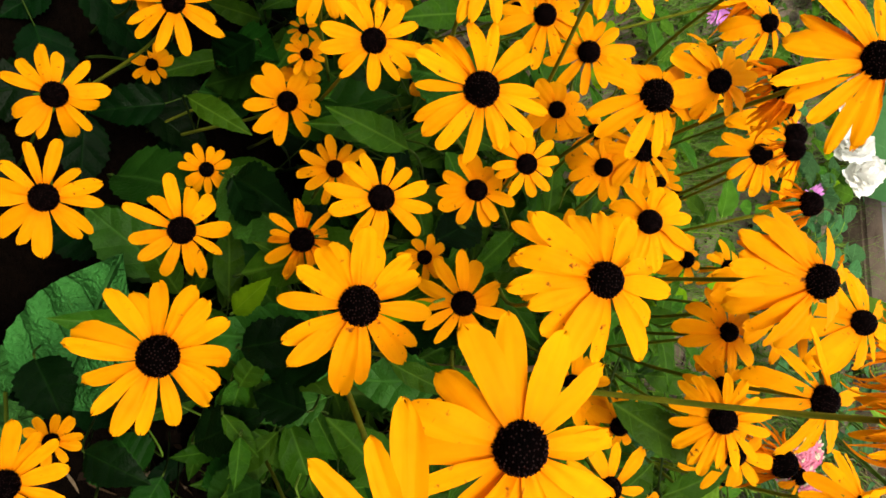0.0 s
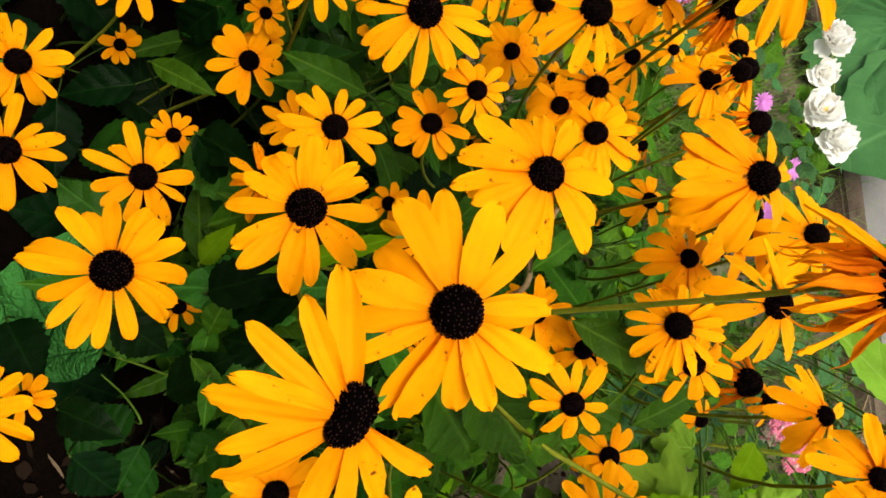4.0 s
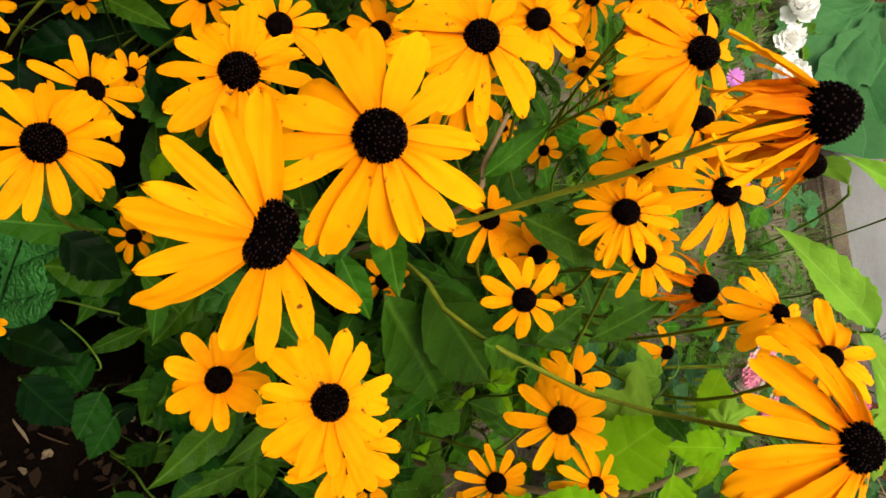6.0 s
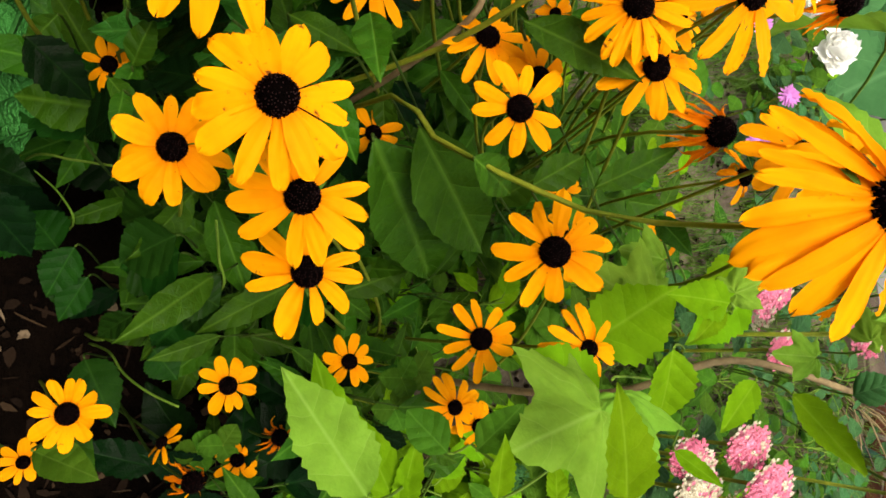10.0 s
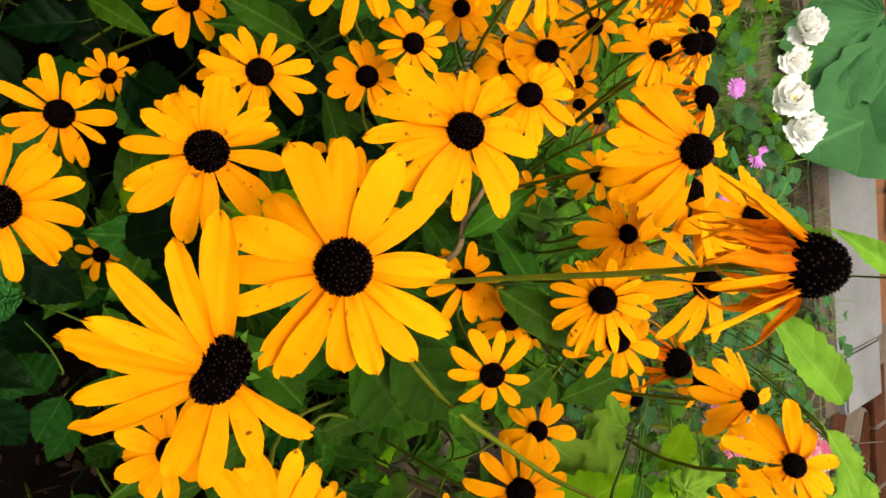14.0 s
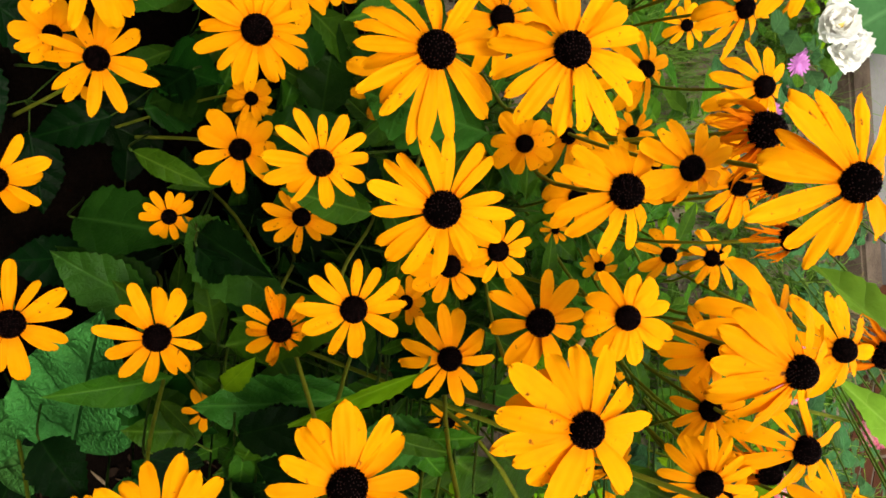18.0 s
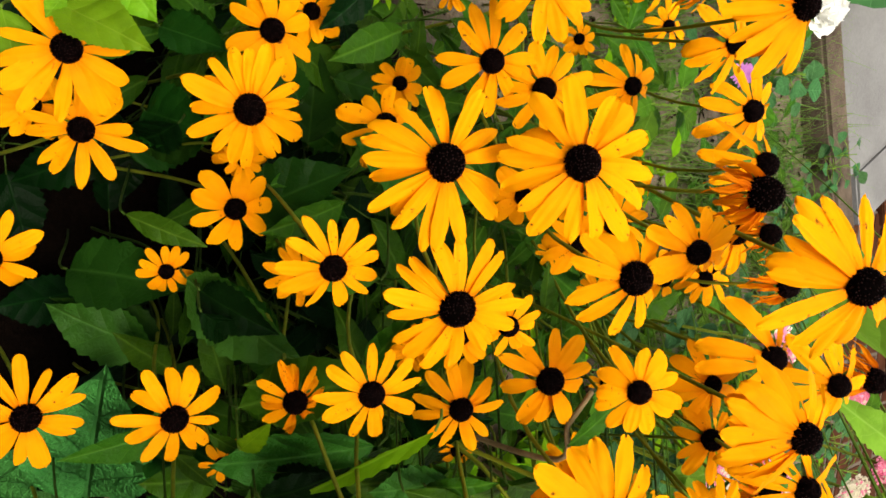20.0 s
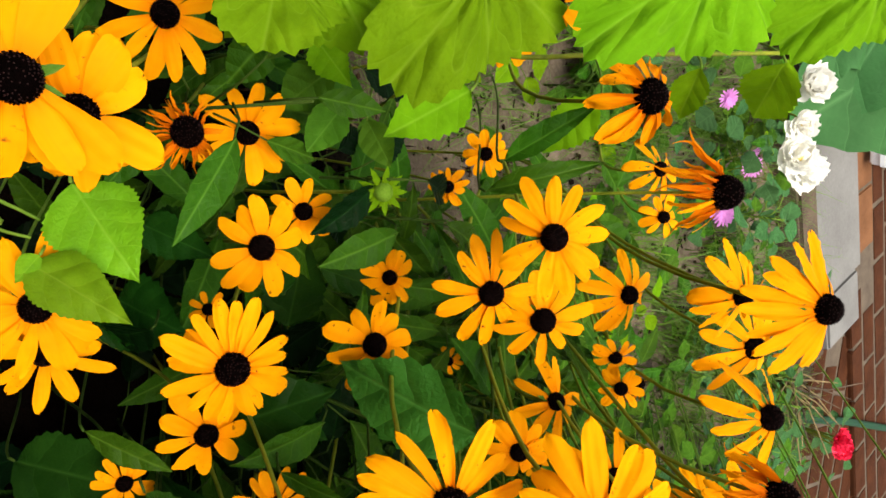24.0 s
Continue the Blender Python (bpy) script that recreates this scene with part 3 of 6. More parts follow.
def coneflower(head, look_way, radius, petals, kind="fresh", stem_leaves=1, sweep=4, rays=(), via=(), full=1.05):
    """A flower on its stem: cone, ray petals, sepals, stem with leaves. rays: the turns of its petals, where they are known; via: points that its stem passes; full: how broad its petals are."""
    r = random.Random(int(head[0] * 1e4) * 31 + int(head[1] * 1e4) * 7 + int(head[2] * 1e4))
    p, n = Vector(head), facing(*look_way)
    clump = min(CLUMPS, key=lambda c: (c.xy - p.xy).length)
    drift = Vector((-n.x, -n.y, 0)) * (p.z / max(n.z, 0.2)) * 0.9
    if kind != "husk" and r.random() < 0.8:
        drift = (leaning(p) + Vector((r.uniform(-0.08, 0.08), r.uniform(-0.08, 0.08), 0))) * p.z * 0.9
    if drift.length > 0.55:
        drift *= 0.55 / drift.length
    base = Vector((p.x, p.y, 0)) + drift * 0.85 + (clump - Vector((p.x, p.y, 0))) * 0.15 + Vector((r.uniform(-0.025, 0.025), r.uniform(-0.025, 0.025), 0.0))
    if p.z < 0.45:
        base = Vector((p.x + r.uniform(-0.04, 0.04), p.y + r.uniform(-0.05, 0.02), 0))
    if via:
        base = Vector((via[0][0], via[0][1], 0))
    top = thing("coneflower", base, LABELS[kind], "flower", "coneflowers in the bed")
    share = {"fresh": 0.275, "worn": 0.27, "dry": 0.36, "husk": 0.345, "double": 0.19}[kind]
    if kind == "fresh":
        share = 0.205 if sweep >= 16 and radius > 0.034 else 0.23 if radius > 0.0438 else 0.32 if radius < 0.027 else share
    disc = radius * share
    head_frame = Matrix.Translation(p - base) @ frame_of(Vector((0, 1, 0)) - n * n.y, n)
    # petals sit under the rim of the cone
    length = radius - disc * 0.72
    start = r.uniform(0, 360)
    petals = len(rays) or round(petals * (2.2 if kind in ("dry", "husk") else 1))
    for i in range(petals):
        turn = rays[i] + r.uniform(-2, 2) if rays else start + 360 * (i + r.uniform(-0.24, 0.24)) / petals
        pool, pitch, size, wide = FRESH, sweep + r.uniform(-9, 9), 1.1 * length * r.uniform(0.82, 1.10), min(1.4 if sweep < 12 else 1.14, (15.0 / max(petals, 9)) ** 0.7) * r.uniform(0.86, 1.1)
        if radius < 0.045:
            wide *= 1.38 if radius < 0.03 else 1.1
            size *= 1.05
        if kind == "worn":
            pool, pitch, size = WORN if r.random() < 0.7 else FRESH, r.uniform(5, 32), length * r.uniform(0.75, 1.05)
        if kind in ("dry", "husk"):
            pool, pitch, size = (WILTED if r.random() < 0.84 else (FRESH if kind == "husk" else r.choice((WORN, FRESH)))), (r.uniform(38, 80) if sweep > 10 else r.uniform(6, 45)), length * (r.uniform(0.9, 1.75) if sweep > 10 else r.uniform(0.8, 1.2))
            wide = r.uniform(0.7, 1.3) if pool is WILTED else r.uniform(0.35, 0.6)
        if kind == "double":
            wide *= 0.76
        wide *= full
        if i % 2:
            pitch += 5
        m = head_frame @ pose(0, 0, -disc * (0.10 + 0.10 * (i % 2)), 0, 0, turn) @ pose(disc * 0.70, 0, 0, r.uniform(-14, 14), pitch, 0) @ Matrix.Diagonal((size, size * wide, size, 1))
        part("petal", r.choice(pool), top, m)
    shape = DOUBLE_CONE if kind == "double" else r.choice(TALL_CONES if kind in ("dry", "husk") else CONES)
    part("cone", shape, top, head_frame @ pose(0, 0, -disc * 0.12, 0, 0, 70 if kind == "double" else r.uniform(0, 360)) @ Matrix.Scale(disc, 4), "near-black domed cone")
    part("calyx", SEPALS, top, head_frame @ pose(0, 0, -disc * 0.35, 0, 0, r.uniform(0, 360)) @ Matrix.Scale(radius * (0.36 if kind == "double" else 0.5), 4))
    q = p - base
    reach = 0.4 * q.z if n.dot(q) > 0.8 * q.length else 0.16 * q.z
    line = bezier(Vector((0, 0, -0.01)), Vector((q.x * 0.2, q.y * 0.2, q.z * 0.45)), q - n * reach - Vector((0, 0, 0.01)), q - n * disc * 0.3, 14)
    if via:
        line = glide([Vector(v) - base for v in via] + [q - n * disc * 1.2, q - n * disc * 0.3], 14)
    thick = min(0.0017, 0.0009 + 0.022 * radius)
    # stems of low heads get the shade-darkened green
    stem = part("stem", tube("stem", line, [thick * (1.45 - 0.55 * i / 14) for i in range(15)], STEM if p.z > 0.36 else STEM_DEEP_SHADED), top)
    for k in range(stem_leaves):
        at = line[r.randint(5, 9)]
        way = Vector((r.uniform(-1, 1), r.uniform(-0.9, 0.9), r.uniform(-0.1, 0.7))).normalized()
        size = r.uniform(0.045, 0.085)
        root = at + base
        leaf(stem, root, root + way * size, "mid", (r.uniform(-0.4, 0.4), r.uniform(-0.6, 0.2), 1))
    return top


def sepal_mesh():
    verts, faces = [], []
    r = random.Random(11)
    for k in range(9):
        a = 2 * math.pi * k / 9
        for (u, w, z) in ((0.05, 0.05, 0.0), (0.4, 0.11, -0.04), (0.75, 0.08, -0.10), (1.0, 0.005, -0.2)):
            for s in (-1, 1):
                x, y = u * 0.8, s * w
                verts.append((x * math.cos(a) - y * math.sin(a), x * math.sin(a) + y * math.cos(a), z + r.uniform(-0.02, 0.02)))
        o = k * 8
        faces += [(o + 2 * i, o + 2 * i + 2, o + 2 * i + 3, o + 2 * i + 1) for i in range(3)]
        faces.append((o + 1, ((k + 1) % 9) * 8, 72))
        faces.append((o, o + 1, 72))
    verts.append((0, 0, -0.02))
    return mesh_of("sepals", verts, faces, SEPAL)


SEPALS = sepal_mesh()


def leaning(place):
    """How far a stalk leans for each metre of height: plants spread outwards from the middle of the bed's inner edge."""
    way = Vector(((place[0] + 0.05) * 0.25, place[1] + 0.05, 0)) / max(0.3, 1.05 - place[2])
    return way * min(1.0, 1.5 / max(way.length, 0.1))


def stalked(plant, root, tip, kind, face, wide=1.0):
    """A leaf with a stalk that reaches down towards the plant's foot."""
    ob = leaf(plant, root, tip, kind, face, wide)
    a = Vector(root) - plant.location
    size = (Vector(tip) - Vector(root)).length
    back = (Vector(root) - Vector(tip)).normalized() * size * 0.35
    low = a + leaning(root) * (0.9 * a.z)
    low.z = 0
    line = bezier(a + back * 0.02, a + back * 0.55, low.lerp(a, 0.5) + Vector((0, 0, a.z * 0.05)), low, 8)
    part("stalk", tube("stalk", line, [0.0009 + 0.0003 * i / 8 + size * 0.003 for i in range(9)], STEM_DEEP_SHADED if kind in ("dark", "broad", "mid", "lit") else STEM_PALE, 5), plant)
    return ob

# ---- ground, kerb and paving ----
def ground_height(x, y):
    return 0.018 * noise.noise(Vector((x * 6, y * 6, 0))) + 0.008 * noise.noise(Vector((x * 22, y * 22, 3)))


def axis(fine_from, fine_to, step):
    inner = [fine_from + step * i for i in range(int((fine_to - fine_from) / step) + 1)]
    return [-60, -20, -8, -4, -2.2] + inner + [fine_to + 0.6, fine_to + 2, fine_to + 6, fine_to + 20, 60]


def build_ground():
    xs, ys = axis(-1.3, 1.5, 0.025), axis(-0.9, 2.2, 0.025)
    verts = [(x, y, ground_height(x, y) - (0.05 if y > 2.2 else 0)) for x in xs for y in ys]
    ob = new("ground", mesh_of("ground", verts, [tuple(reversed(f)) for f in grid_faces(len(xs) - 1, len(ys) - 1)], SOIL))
    return tagged(ob, "crumbly garden soil, near-black with painted shade under the flower bed", "soil", kind="structure")


ground = build_ground()


def box_mesh(name, size, mat, bevel=0.006, jitter=0.0, r=None):
    bm = bmesh.new()
    bmesh.ops.create_cube(bm, size=1.0)
    for v in bm.verts:
        v.co = Vector((v.co.x * size[0], v.co.y * size[1], v.co.z * size[2]))
        if r:
            v.co += Vector((r.uniform(-jitter, jitter), r.uniform(-jitter, jitter), 0))
    bmesh.ops.bevel(bm, geom=list(bm.edges), offset=bevel, segments=2, affect="EDGES")
    me = bpy.data.meshes.new(name)
    bm.to_mesh(me)
    bm.free()
    me.materials.append(mat)
    return me


kr = random.Random(21)
kerb = tagged(new("kerb"), "grey concrete kerb slabs edging the bed", "kerb", kind="structure")
for x0, x1, y0, y1, top in ((-2.6, -1.38, 2.31, 2.652, 0.05), (-1.375, -0.155, 2.31, 2.652, 0.052), (-0.15, 0.437, 2.312, 2.652, 0.05), (0.445, 0.64, 2.39, 2.64, 0.045)):
    part("slab", box_mesh("slab", (x1 - x0, y1 - y0, 0.16), CONCRETE, 0.008, 0.004, kr), kerb, pose((x0 + x1) / 2, (y0 + y1) / 2, top - 0.08))
SKEW = pose(0.2, 2.30, 0, 0, 0, 8.5) @ pose(-0.2, -2.30, 0)
kerb.matrix_world = SKEW
paving = tagged(new("pavement", box_mesh("pavement", (14, 6, 0.1), MORTAR, 0.004)), "red brick paving with pale mortar joints", "paving", kind="structure")
paving.matrix_world = SKEW @ pose(0, 5.62, -0.022)
BRICKS = [box_mesh("brick", (0.218, 0.105, 0.05), BRICK, 0.004, 0.002, kr) for _ in range(3)]
DARK_BRICKS = [box_mesh("brick", (0.205, 0.098, 0.05), BRICK_DARK, 0.004, 0.002, kr) for _ in range(4)]
for i in range(13):
    part("brick", kr.choice(BRICKS), paving, pose(-2.45 + 0.228 * i + 0.02, 2.736 - 5.62, 0.030, 0, 0, kr.uniform(-0.6, 0.6)) @ Matrix.Diagonal((1, 1.5, 1, 1)))
for row in range(16):
    for col in range(18):
        x, y = -0.9 + 0.216 * col + (0.108 if row % 2 else 0), 2.87 + 0.109 * row
        part("brick", kr.choice(DARK_BRICKS), paving, pose(x, y - 5.62, 0.0275 + kr.uniform(-0.001, 0.001), 0, 0, kr.uniform(-0.5, 0.5)))
for row in range(2):
    for col in range(9):
        x, y = 0.65 + 0.216 * col + (0.108 if row % 2 else 0), 2.652 + 0.109 * row
        part("brick", kr.choice(DARK_BRICKS), paving, pose(x, y - 5.62, 0.0275, 0, 0, kr.uniform(-0.5, 0.5)))
lower = tagged(new("pavement", box_mesh("pavement", (2.4, 1.0, 0.08), MORTAR, 0.004)), "dark red brick paving beside the end of the kerb", "paving", kind="structure")
lower.matrix_world = pose(1.86, 2.55, -0.03, 0, 0, -18)
for row in range(9):
    for col in range(10):
        x, y = 0.77 + 0.214 * col + (0.107 if row % 2 else 0), 2.16 + 0.109 * row
        part("brick", kr.choice(DARK_BRICKS), lower, pose(x - 1.86, y - 2.61, 0.018 + kr.uniform(-0.001, 0.001), 0, 0, kr.uniform(-0.5, 0.5)))
# Unseen wall, added to hold back low sky light and deepen the bed's darks.
wall = tagged(new("wall_west", box_mesh("wall_west", (6.0, 0.2, 2.3), WALL, 0.01, 0.002, kr)), "unseen plain dark wall added behind the bed to block sky light", "wall", kind="structure")
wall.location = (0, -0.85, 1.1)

# ---- the coneflowers: head, lean, radius, number of petals ----
coneflower((-0.014, 0.148, 0.501), (8, -142), 0.0386, 12, "fresh", 0, 6)
coneflower((-0.078, 0.216, 0.337), (14, 166), 0.0241, 11, "fresh", 0, 4)
coneflower((-0.007, 0.223, 0.548), (20, -172), 0.0361, 13, "worn", 0, 4)
coneflower((-0.034, 0.241, 0.635), (20, -164), 0.0338, 12, "fresh", 0, 6)
coneflower((-0.072, 0.292, 0.464), (18, -172), 0.0305, 11, "fresh", 1, 6)
coneflower((-0.135, 0.262, 0.428), (14, 169), 0.0359, 9, "fresh", 0, 6, full=1.28)
coneflower((-0.170, 0.298, 0.378), (18, 146), 0.0224, 10, "fresh", 0, 6)
coneflower((-0.176, 0.273, 0.445), (17, 156), 0.0188, 10, "fresh", 0, 6)
coneflower((-0.132, 0.226, 0.651), (19, 169), 0.0308, 13, "fresh", 1, 6)
coneflower((-0.098, 0.273, 0.702), (24, 174), 0.0420, 17, "fresh", 1, 8)
coneflower((-0.058, 0.329, 0.680), (29, -174), 0.0232, 11, "fresh", 1, 8)
coneflower((-0.043, 0.322, 0.633), (27, -157), 0.0264, 11, "fresh", 1, 8)
coneflower((0.007, 0.342, 0.534), (26, -158), 0.0209, 9, "fresh", 0, 6)
coneflower((0.043, 0.340, 0.593), (24, -175), 0.0381, 12, "fresh", 1, 8)
coneflower((0.029, 0.177, 0.723), (23, -147), 0.0402, 15, "fresh", 2, 5, (121, 100, 80, 63, 40, 18, -12, -38, -59, -91, -115, -138, -160, 168, 145), full=1.22)
coneflower((0.057, 0.096, 0.649), (13, -114), 0.0423, 16, "fresh", 2, 5, (117, 100, 85, 59, 42, 24, -3, -29, -45, -76, -104, -122, -143, -159, 174, 149), full=1.22)
coneflower((0.082, 0.196, 0.826), (24, 180), 0.0521, 15, "fresh", 1, 6, (110, 93, 66, 33, 6, -8, -35, -57, -75, -90, -114, -130, -156, -174, 158, 139), full=1.25)
coneflower((0.016, 0.285, 0.791), (25, -148), 0.0442, 15, "fresh", 2, 12, (97, 73, 48, 15, -10, -40, -65, -94, -123, -141, -167, 171, 152, 138, 125, 108), full=1.25)
coneflower((-0.017, 0.362, 0.757), (37, -157), 0.0294, 12, "fresh", 1, 9)
coneflower((-0.095, 0.364, 0.761), (22, -162), 0.0397, 12, "fresh", 0, 15)
coneflower((-0.104, 0.396, 0.783), (22, 172), 0.0295, 12, "fresh", 0, 16)
coneflower((-0.098, 0.400, 0.874), (25, 179), 0.0508, 11, "fresh", 1, 18, (126, 110, 94, 70, 40, 5, -50, -75, -90, -112, -135, -157, -172, 165, 150, 140))
coneflower((-0.072, 0.514, 0.739), (24, -145), 0.0327, 12, "fresh", 2, 18)
coneflower((-0.033, 0.523, 0.772), (11, -62), 0.0268, 10, "dry", 1, 33)
coneflower((0.019, 0.421, 0.833), (15, -176), 0.0524, 13, "fresh", 2, 22, (76, 100, 118, 133, 145, 155, 168, -178, -166, -146, -118, -95, 50, 10, -40), full=1.25)
coneflower((0.053, 0.545, 0.799), (22, -154), 0.0472, 11, "fresh", 2, 21)
coneflower((0.066, 0.515, 0.711), (20, -152), 0.0400, 11, "fresh", 1, 18)
coneflower((0.101, 0.385, 0.668), (35, -144), 0.0311, 11, "fresh", 1, 9)
coneflower((0.130, 0.410, 0.691), (22, 158), 0.0243, 9, "fresh", 1, 14)
coneflower((0.107, 0.497, 0.719), (41, -130), 0.0346, 10, "fresh", 1, 14)
coneflower((0.108, 0.407, 0.778), (41, -148), 0.0340, 16, "fresh", 0, 10)
coneflower((0.098, 0.470, 0.810), (12, -164), 0.0505, 9, "fresh", 1, 23)
coneflower((0.164, 0.529, 0.748), (11, 95), 0.0324, 10, "dry", 1, 28)
coneflower((0.190, 0.590, 0.727), (3, -28), 0.0283, 7, "worn", 1, 30)
coneflower((0.080, 0.371, 0.924), (17, 6), 0.0427, 16, "husk", 0, 45, (), ((0.09, 0.30, 0), (0.10, 0.34, 0.36), (0.104, 0.366, 0.613), (0.097, 0.368, 0.72), (0.088, 0.368, 0.83)))
coneflower((0.161, 0.369, 0.718), (27, 157), 0.0318, 9, "fresh", 1, 11)
coneflower((0.089, 0.194, 0.414), (15, 145), 0.0225, 8, "fresh", 0, 4)
coneflower((-0.115, 0.483, 0.778), (4, -64), 0.0355, 14, "dry", 1, 33)
coneflower((0.005, 0.368, 0.672), (30, -161), 0.0397, 10, "fresh", 2, 11)
coneflower((0.025, 0.639, 0.634), (40, -118), 0.0340, 9, "fresh", 2, 16)
coneflower((-0.011, 0.545, 0.512), (48, -154), 0.0141, 8, "fresh", 1, 4)
coneflower((0.034, 0.527, 0.758), (19, -129), 0.0548, 10, "fresh", 1, 23)
coneflower((-0.038, 0.064, 0.445), (6, 174), 0.0396, 13, "fresh", 0, 4)
coneflower((-0.248, 0.151, 0.345), (10, -172), 0.0285, 10, "fresh", 0, 4)
coneflower((-0.073, 0.519, 0.762), (17, -113), 0.0226, 8, "dry", 1, 26)
coneflower((-0.211, 0.679, 0.465), (38, -177), 0.0206, 9, "fresh", 2, 9)
coneflower((-0.082, 0.478, 0.656), (30, -151), 0.0382, 11, "fresh", 1, 14)
coneflower((-0.282, 0.159, 0.482), (12, -163), 0.0443, 14, "fresh", 2, 4)
coneflower((-0.223, 0.174, 0.378), (13, -176), 0.0465, 12, "fresh", 0, 4)
coneflower((-0.222, 0.251, 0.532), (21, -169), 0.0421, 17, "fresh", 2, 5, (112, 92, 75, 58, 38, 18, -2, -20, -42, -62, -85, -108, -128, -150, -172, 165, 145, 128), full=1.22)
coneflower((-0.273, 0.331, 0.434), (19, -159), 0.0393, 10, "fresh", 0, 8, full=1.28)
coneflower((-0.285, 0.400, 0.385), (24, -165), 0.0312, 9, "fresh", 0, 6, full=1.28)
coneflower((-0.202, 0.481, 0.391), (31, -167), 0.0293, 10, "fresh", 0, 6)
coneflower((-0.218, 0.463, 0.555), (29, 170), 0.0475, 11, "fresh", 1, 11)
coneflower((-0.186, 0.503, 0.572), (34, -175), 0.0406, 11, "fresh", 2, 10)
coneflower((-0.274, 0.456, 0.631), (37, -168), 0.0445, 13, "fresh", 1, 9)
coneflower((-0.282, 0.552, 0.410), (41, -178), 0.0204, 10, "fresh", 0, 4)
coneflower((-0.187, 0.274, 0.713), (23, -144), 0.0481, 15, "fresh", 2, 12, (102, 74, 42, 18, -5, -41, -59, -91, -110, -122, -143, -156, -168, 173, 157, 140, 125))
coneflower((-0.178, 0.319, 0.769), (34, -144), 0.0440, 16, "fresh", 1, 12, (95, 70, 39, 20, 2, -20, -43, -75, -91, -116, -143, -166, 173, 151, 133, 115))
coneflower((-0.160, 0.660, 0.546), (15, -165), 0.0491, 10, "fresh", 2, 21)
coneflower((-0.200, 0.603, 0.693), (17, 168), 0.0425, 10, "fresh", 2, 23)
coneflower((-0.133, 0.661, 0.674), (17, -177), 0.0523, 10, "fresh", 1, 23)
coneflower((-0.229, 0.527, 0.786), (15, -157), 0.0492, 14, "fresh", 2, 24, (100, 70, 122, 138, 155, 168, 178, -168, -150, -138, -124, -112, -98, -80, 30, -30))
coneflower((-0.372, 0.271, 0.477), (12, -175), 0.0312, 18, "dry", 2, 9)
coneflower((-0.361, 0.356, 0.389), (20, -166), 0.0462, 11, "fresh", 0, 6, full=1.28)
coneflower((-0.179, 0.396, 0.479), (24, -132), 0.0387, 10, "fresh", 1, 11, full=1.28)
coneflower((-0.301, 0.645, 0.372), (38, -171), 0.0255, 10, "fresh", 0, 6)
coneflower((-0.365, 0.501, 0.683), (12, -161), 0.0463, 12, "worn", 1, 23)
coneflower((-0.263, 0.695, 0.629), (13, -4), 0.0489, 14, "husk", 1, 42)
coneflower((-0.391, 0.177, 0.588), (29, 159), 0.0382, 11, "fresh", 1, 4, (100, 78, 46, 19, -32, -58, -85, -110, -140, 170, 130), full=1.36)
coneflower((-0.407, 0.144, 0.644), (19, 156), 0.0444, 10, "fresh", 2, 4, (115, 88, 62, -52, -66, -80, -105, -130, 150, 180), full=1.36)
coneflower((-0.452, 0.285, 0.440), (15, -173), 0.0444, 12, "fresh", 0, 6)
coneflower((-0.111, 0.510, 0.574), (24, -120), 0.0401, 8, "fresh", 1, 18)
coneflower((-0.071, 0.631, 0.552), (47, -145), 0.0224, 9, "fresh", 1, 9)
coneflower((-0.061, 0.668, 0.546), (24, -105), 0.0206, 6, "dry", 2, 23)
coneflower((-0.084, 0.555, 0.379), (44, -147), 0.0163, 9, "fresh", 0, 4)
coneflower((-0.099, 0.610, 0.713), (14, -108), 0.0535, 9, "fresh", 1, 28)
coneflower((-0.259, 0.824, 0.480), (14, -141), 0.0454, 8, "fresh", 1, 23)
coneflower((-0.204, 0.813, 0.489), (35, -162), 0.0280, 8, "fresh", 2, 14)
coneflower((-0.405, 0.485, 0.487), (29, -161), 0.0374, 9, "fresh", 1, 9)
coneflower((-0.441, 0.572, 0.548), (39, 171), 0.0274, 9, "fresh", 0, 9)
coneflower((-0.418, 0.650, 0.419), (35, 175), 0.0280, 7, "fresh", 0, 9)
coneflower((0.122, 0.154, 0.809), (23, 134), 0.0576, 11, "double", 1, 6, (157, 145, 119, 97, 178, -162, -142, -105, -88, -65, -38), full=1.09)
coneflower((0.193, 0.179, 0.660), (17, -179), 0.0299, 12, "fresh", 0, 4)
coneflower((0.193, 0.181, 0.796), (20, 180), 0.0308, 13, "fresh", 1, 6, (100, 72, 43, 8, -12, -43, -65, -88, -117, -145, -170, 163, 135, 118), full=1.25)
coneflower((0.224, 0.216, 0.740), (27, 154), 0.0317, 12, "fresh", 0, 4)
coneflower((0.259, 0.262, 0.644), (21, -167), 0.0371, 7, "fresh", 0, 6, (135, 95, 60, 20, -5, -38, -75, -120, -165, 170))
coneflower((0.346, 0.401, 0.434), (31, -156), 0.0247, 9, "fresh", 0, 4)
coneflower((0.353, 0.277, 0.456), (15, -141), 0.0247, 9, "fresh", 0, 6)
coneflower((0.311, 0.413, 0.621), (29, -158), 0.0326, 11, "fresh", 1, 8)
coneflower((0.320, 0.483, 0.664), (17, -163), 0.0358, 13, "fresh", 1, 16)
coneflower((0.248, 0.403, 0.711), (39, -180), 0.0384, 11, "fresh", 0, 6)
coneflower((0.237, 0.496, 0.633), (34, -164), 0.0335, 9, "fresh", 1, 9)
coneflower((0.387, 0.472, 0.506), (8, -163), 0.0367, 11, "fresh", 1, 16)
coneflower((0.356, 0.154, 0.486), (8, -104), 0.0260, 12, "fresh", 1, 6)
coneflower((0.426, 0.362, 0.359), (15, -112), 0.0248, 9, "dry", 0, 11)
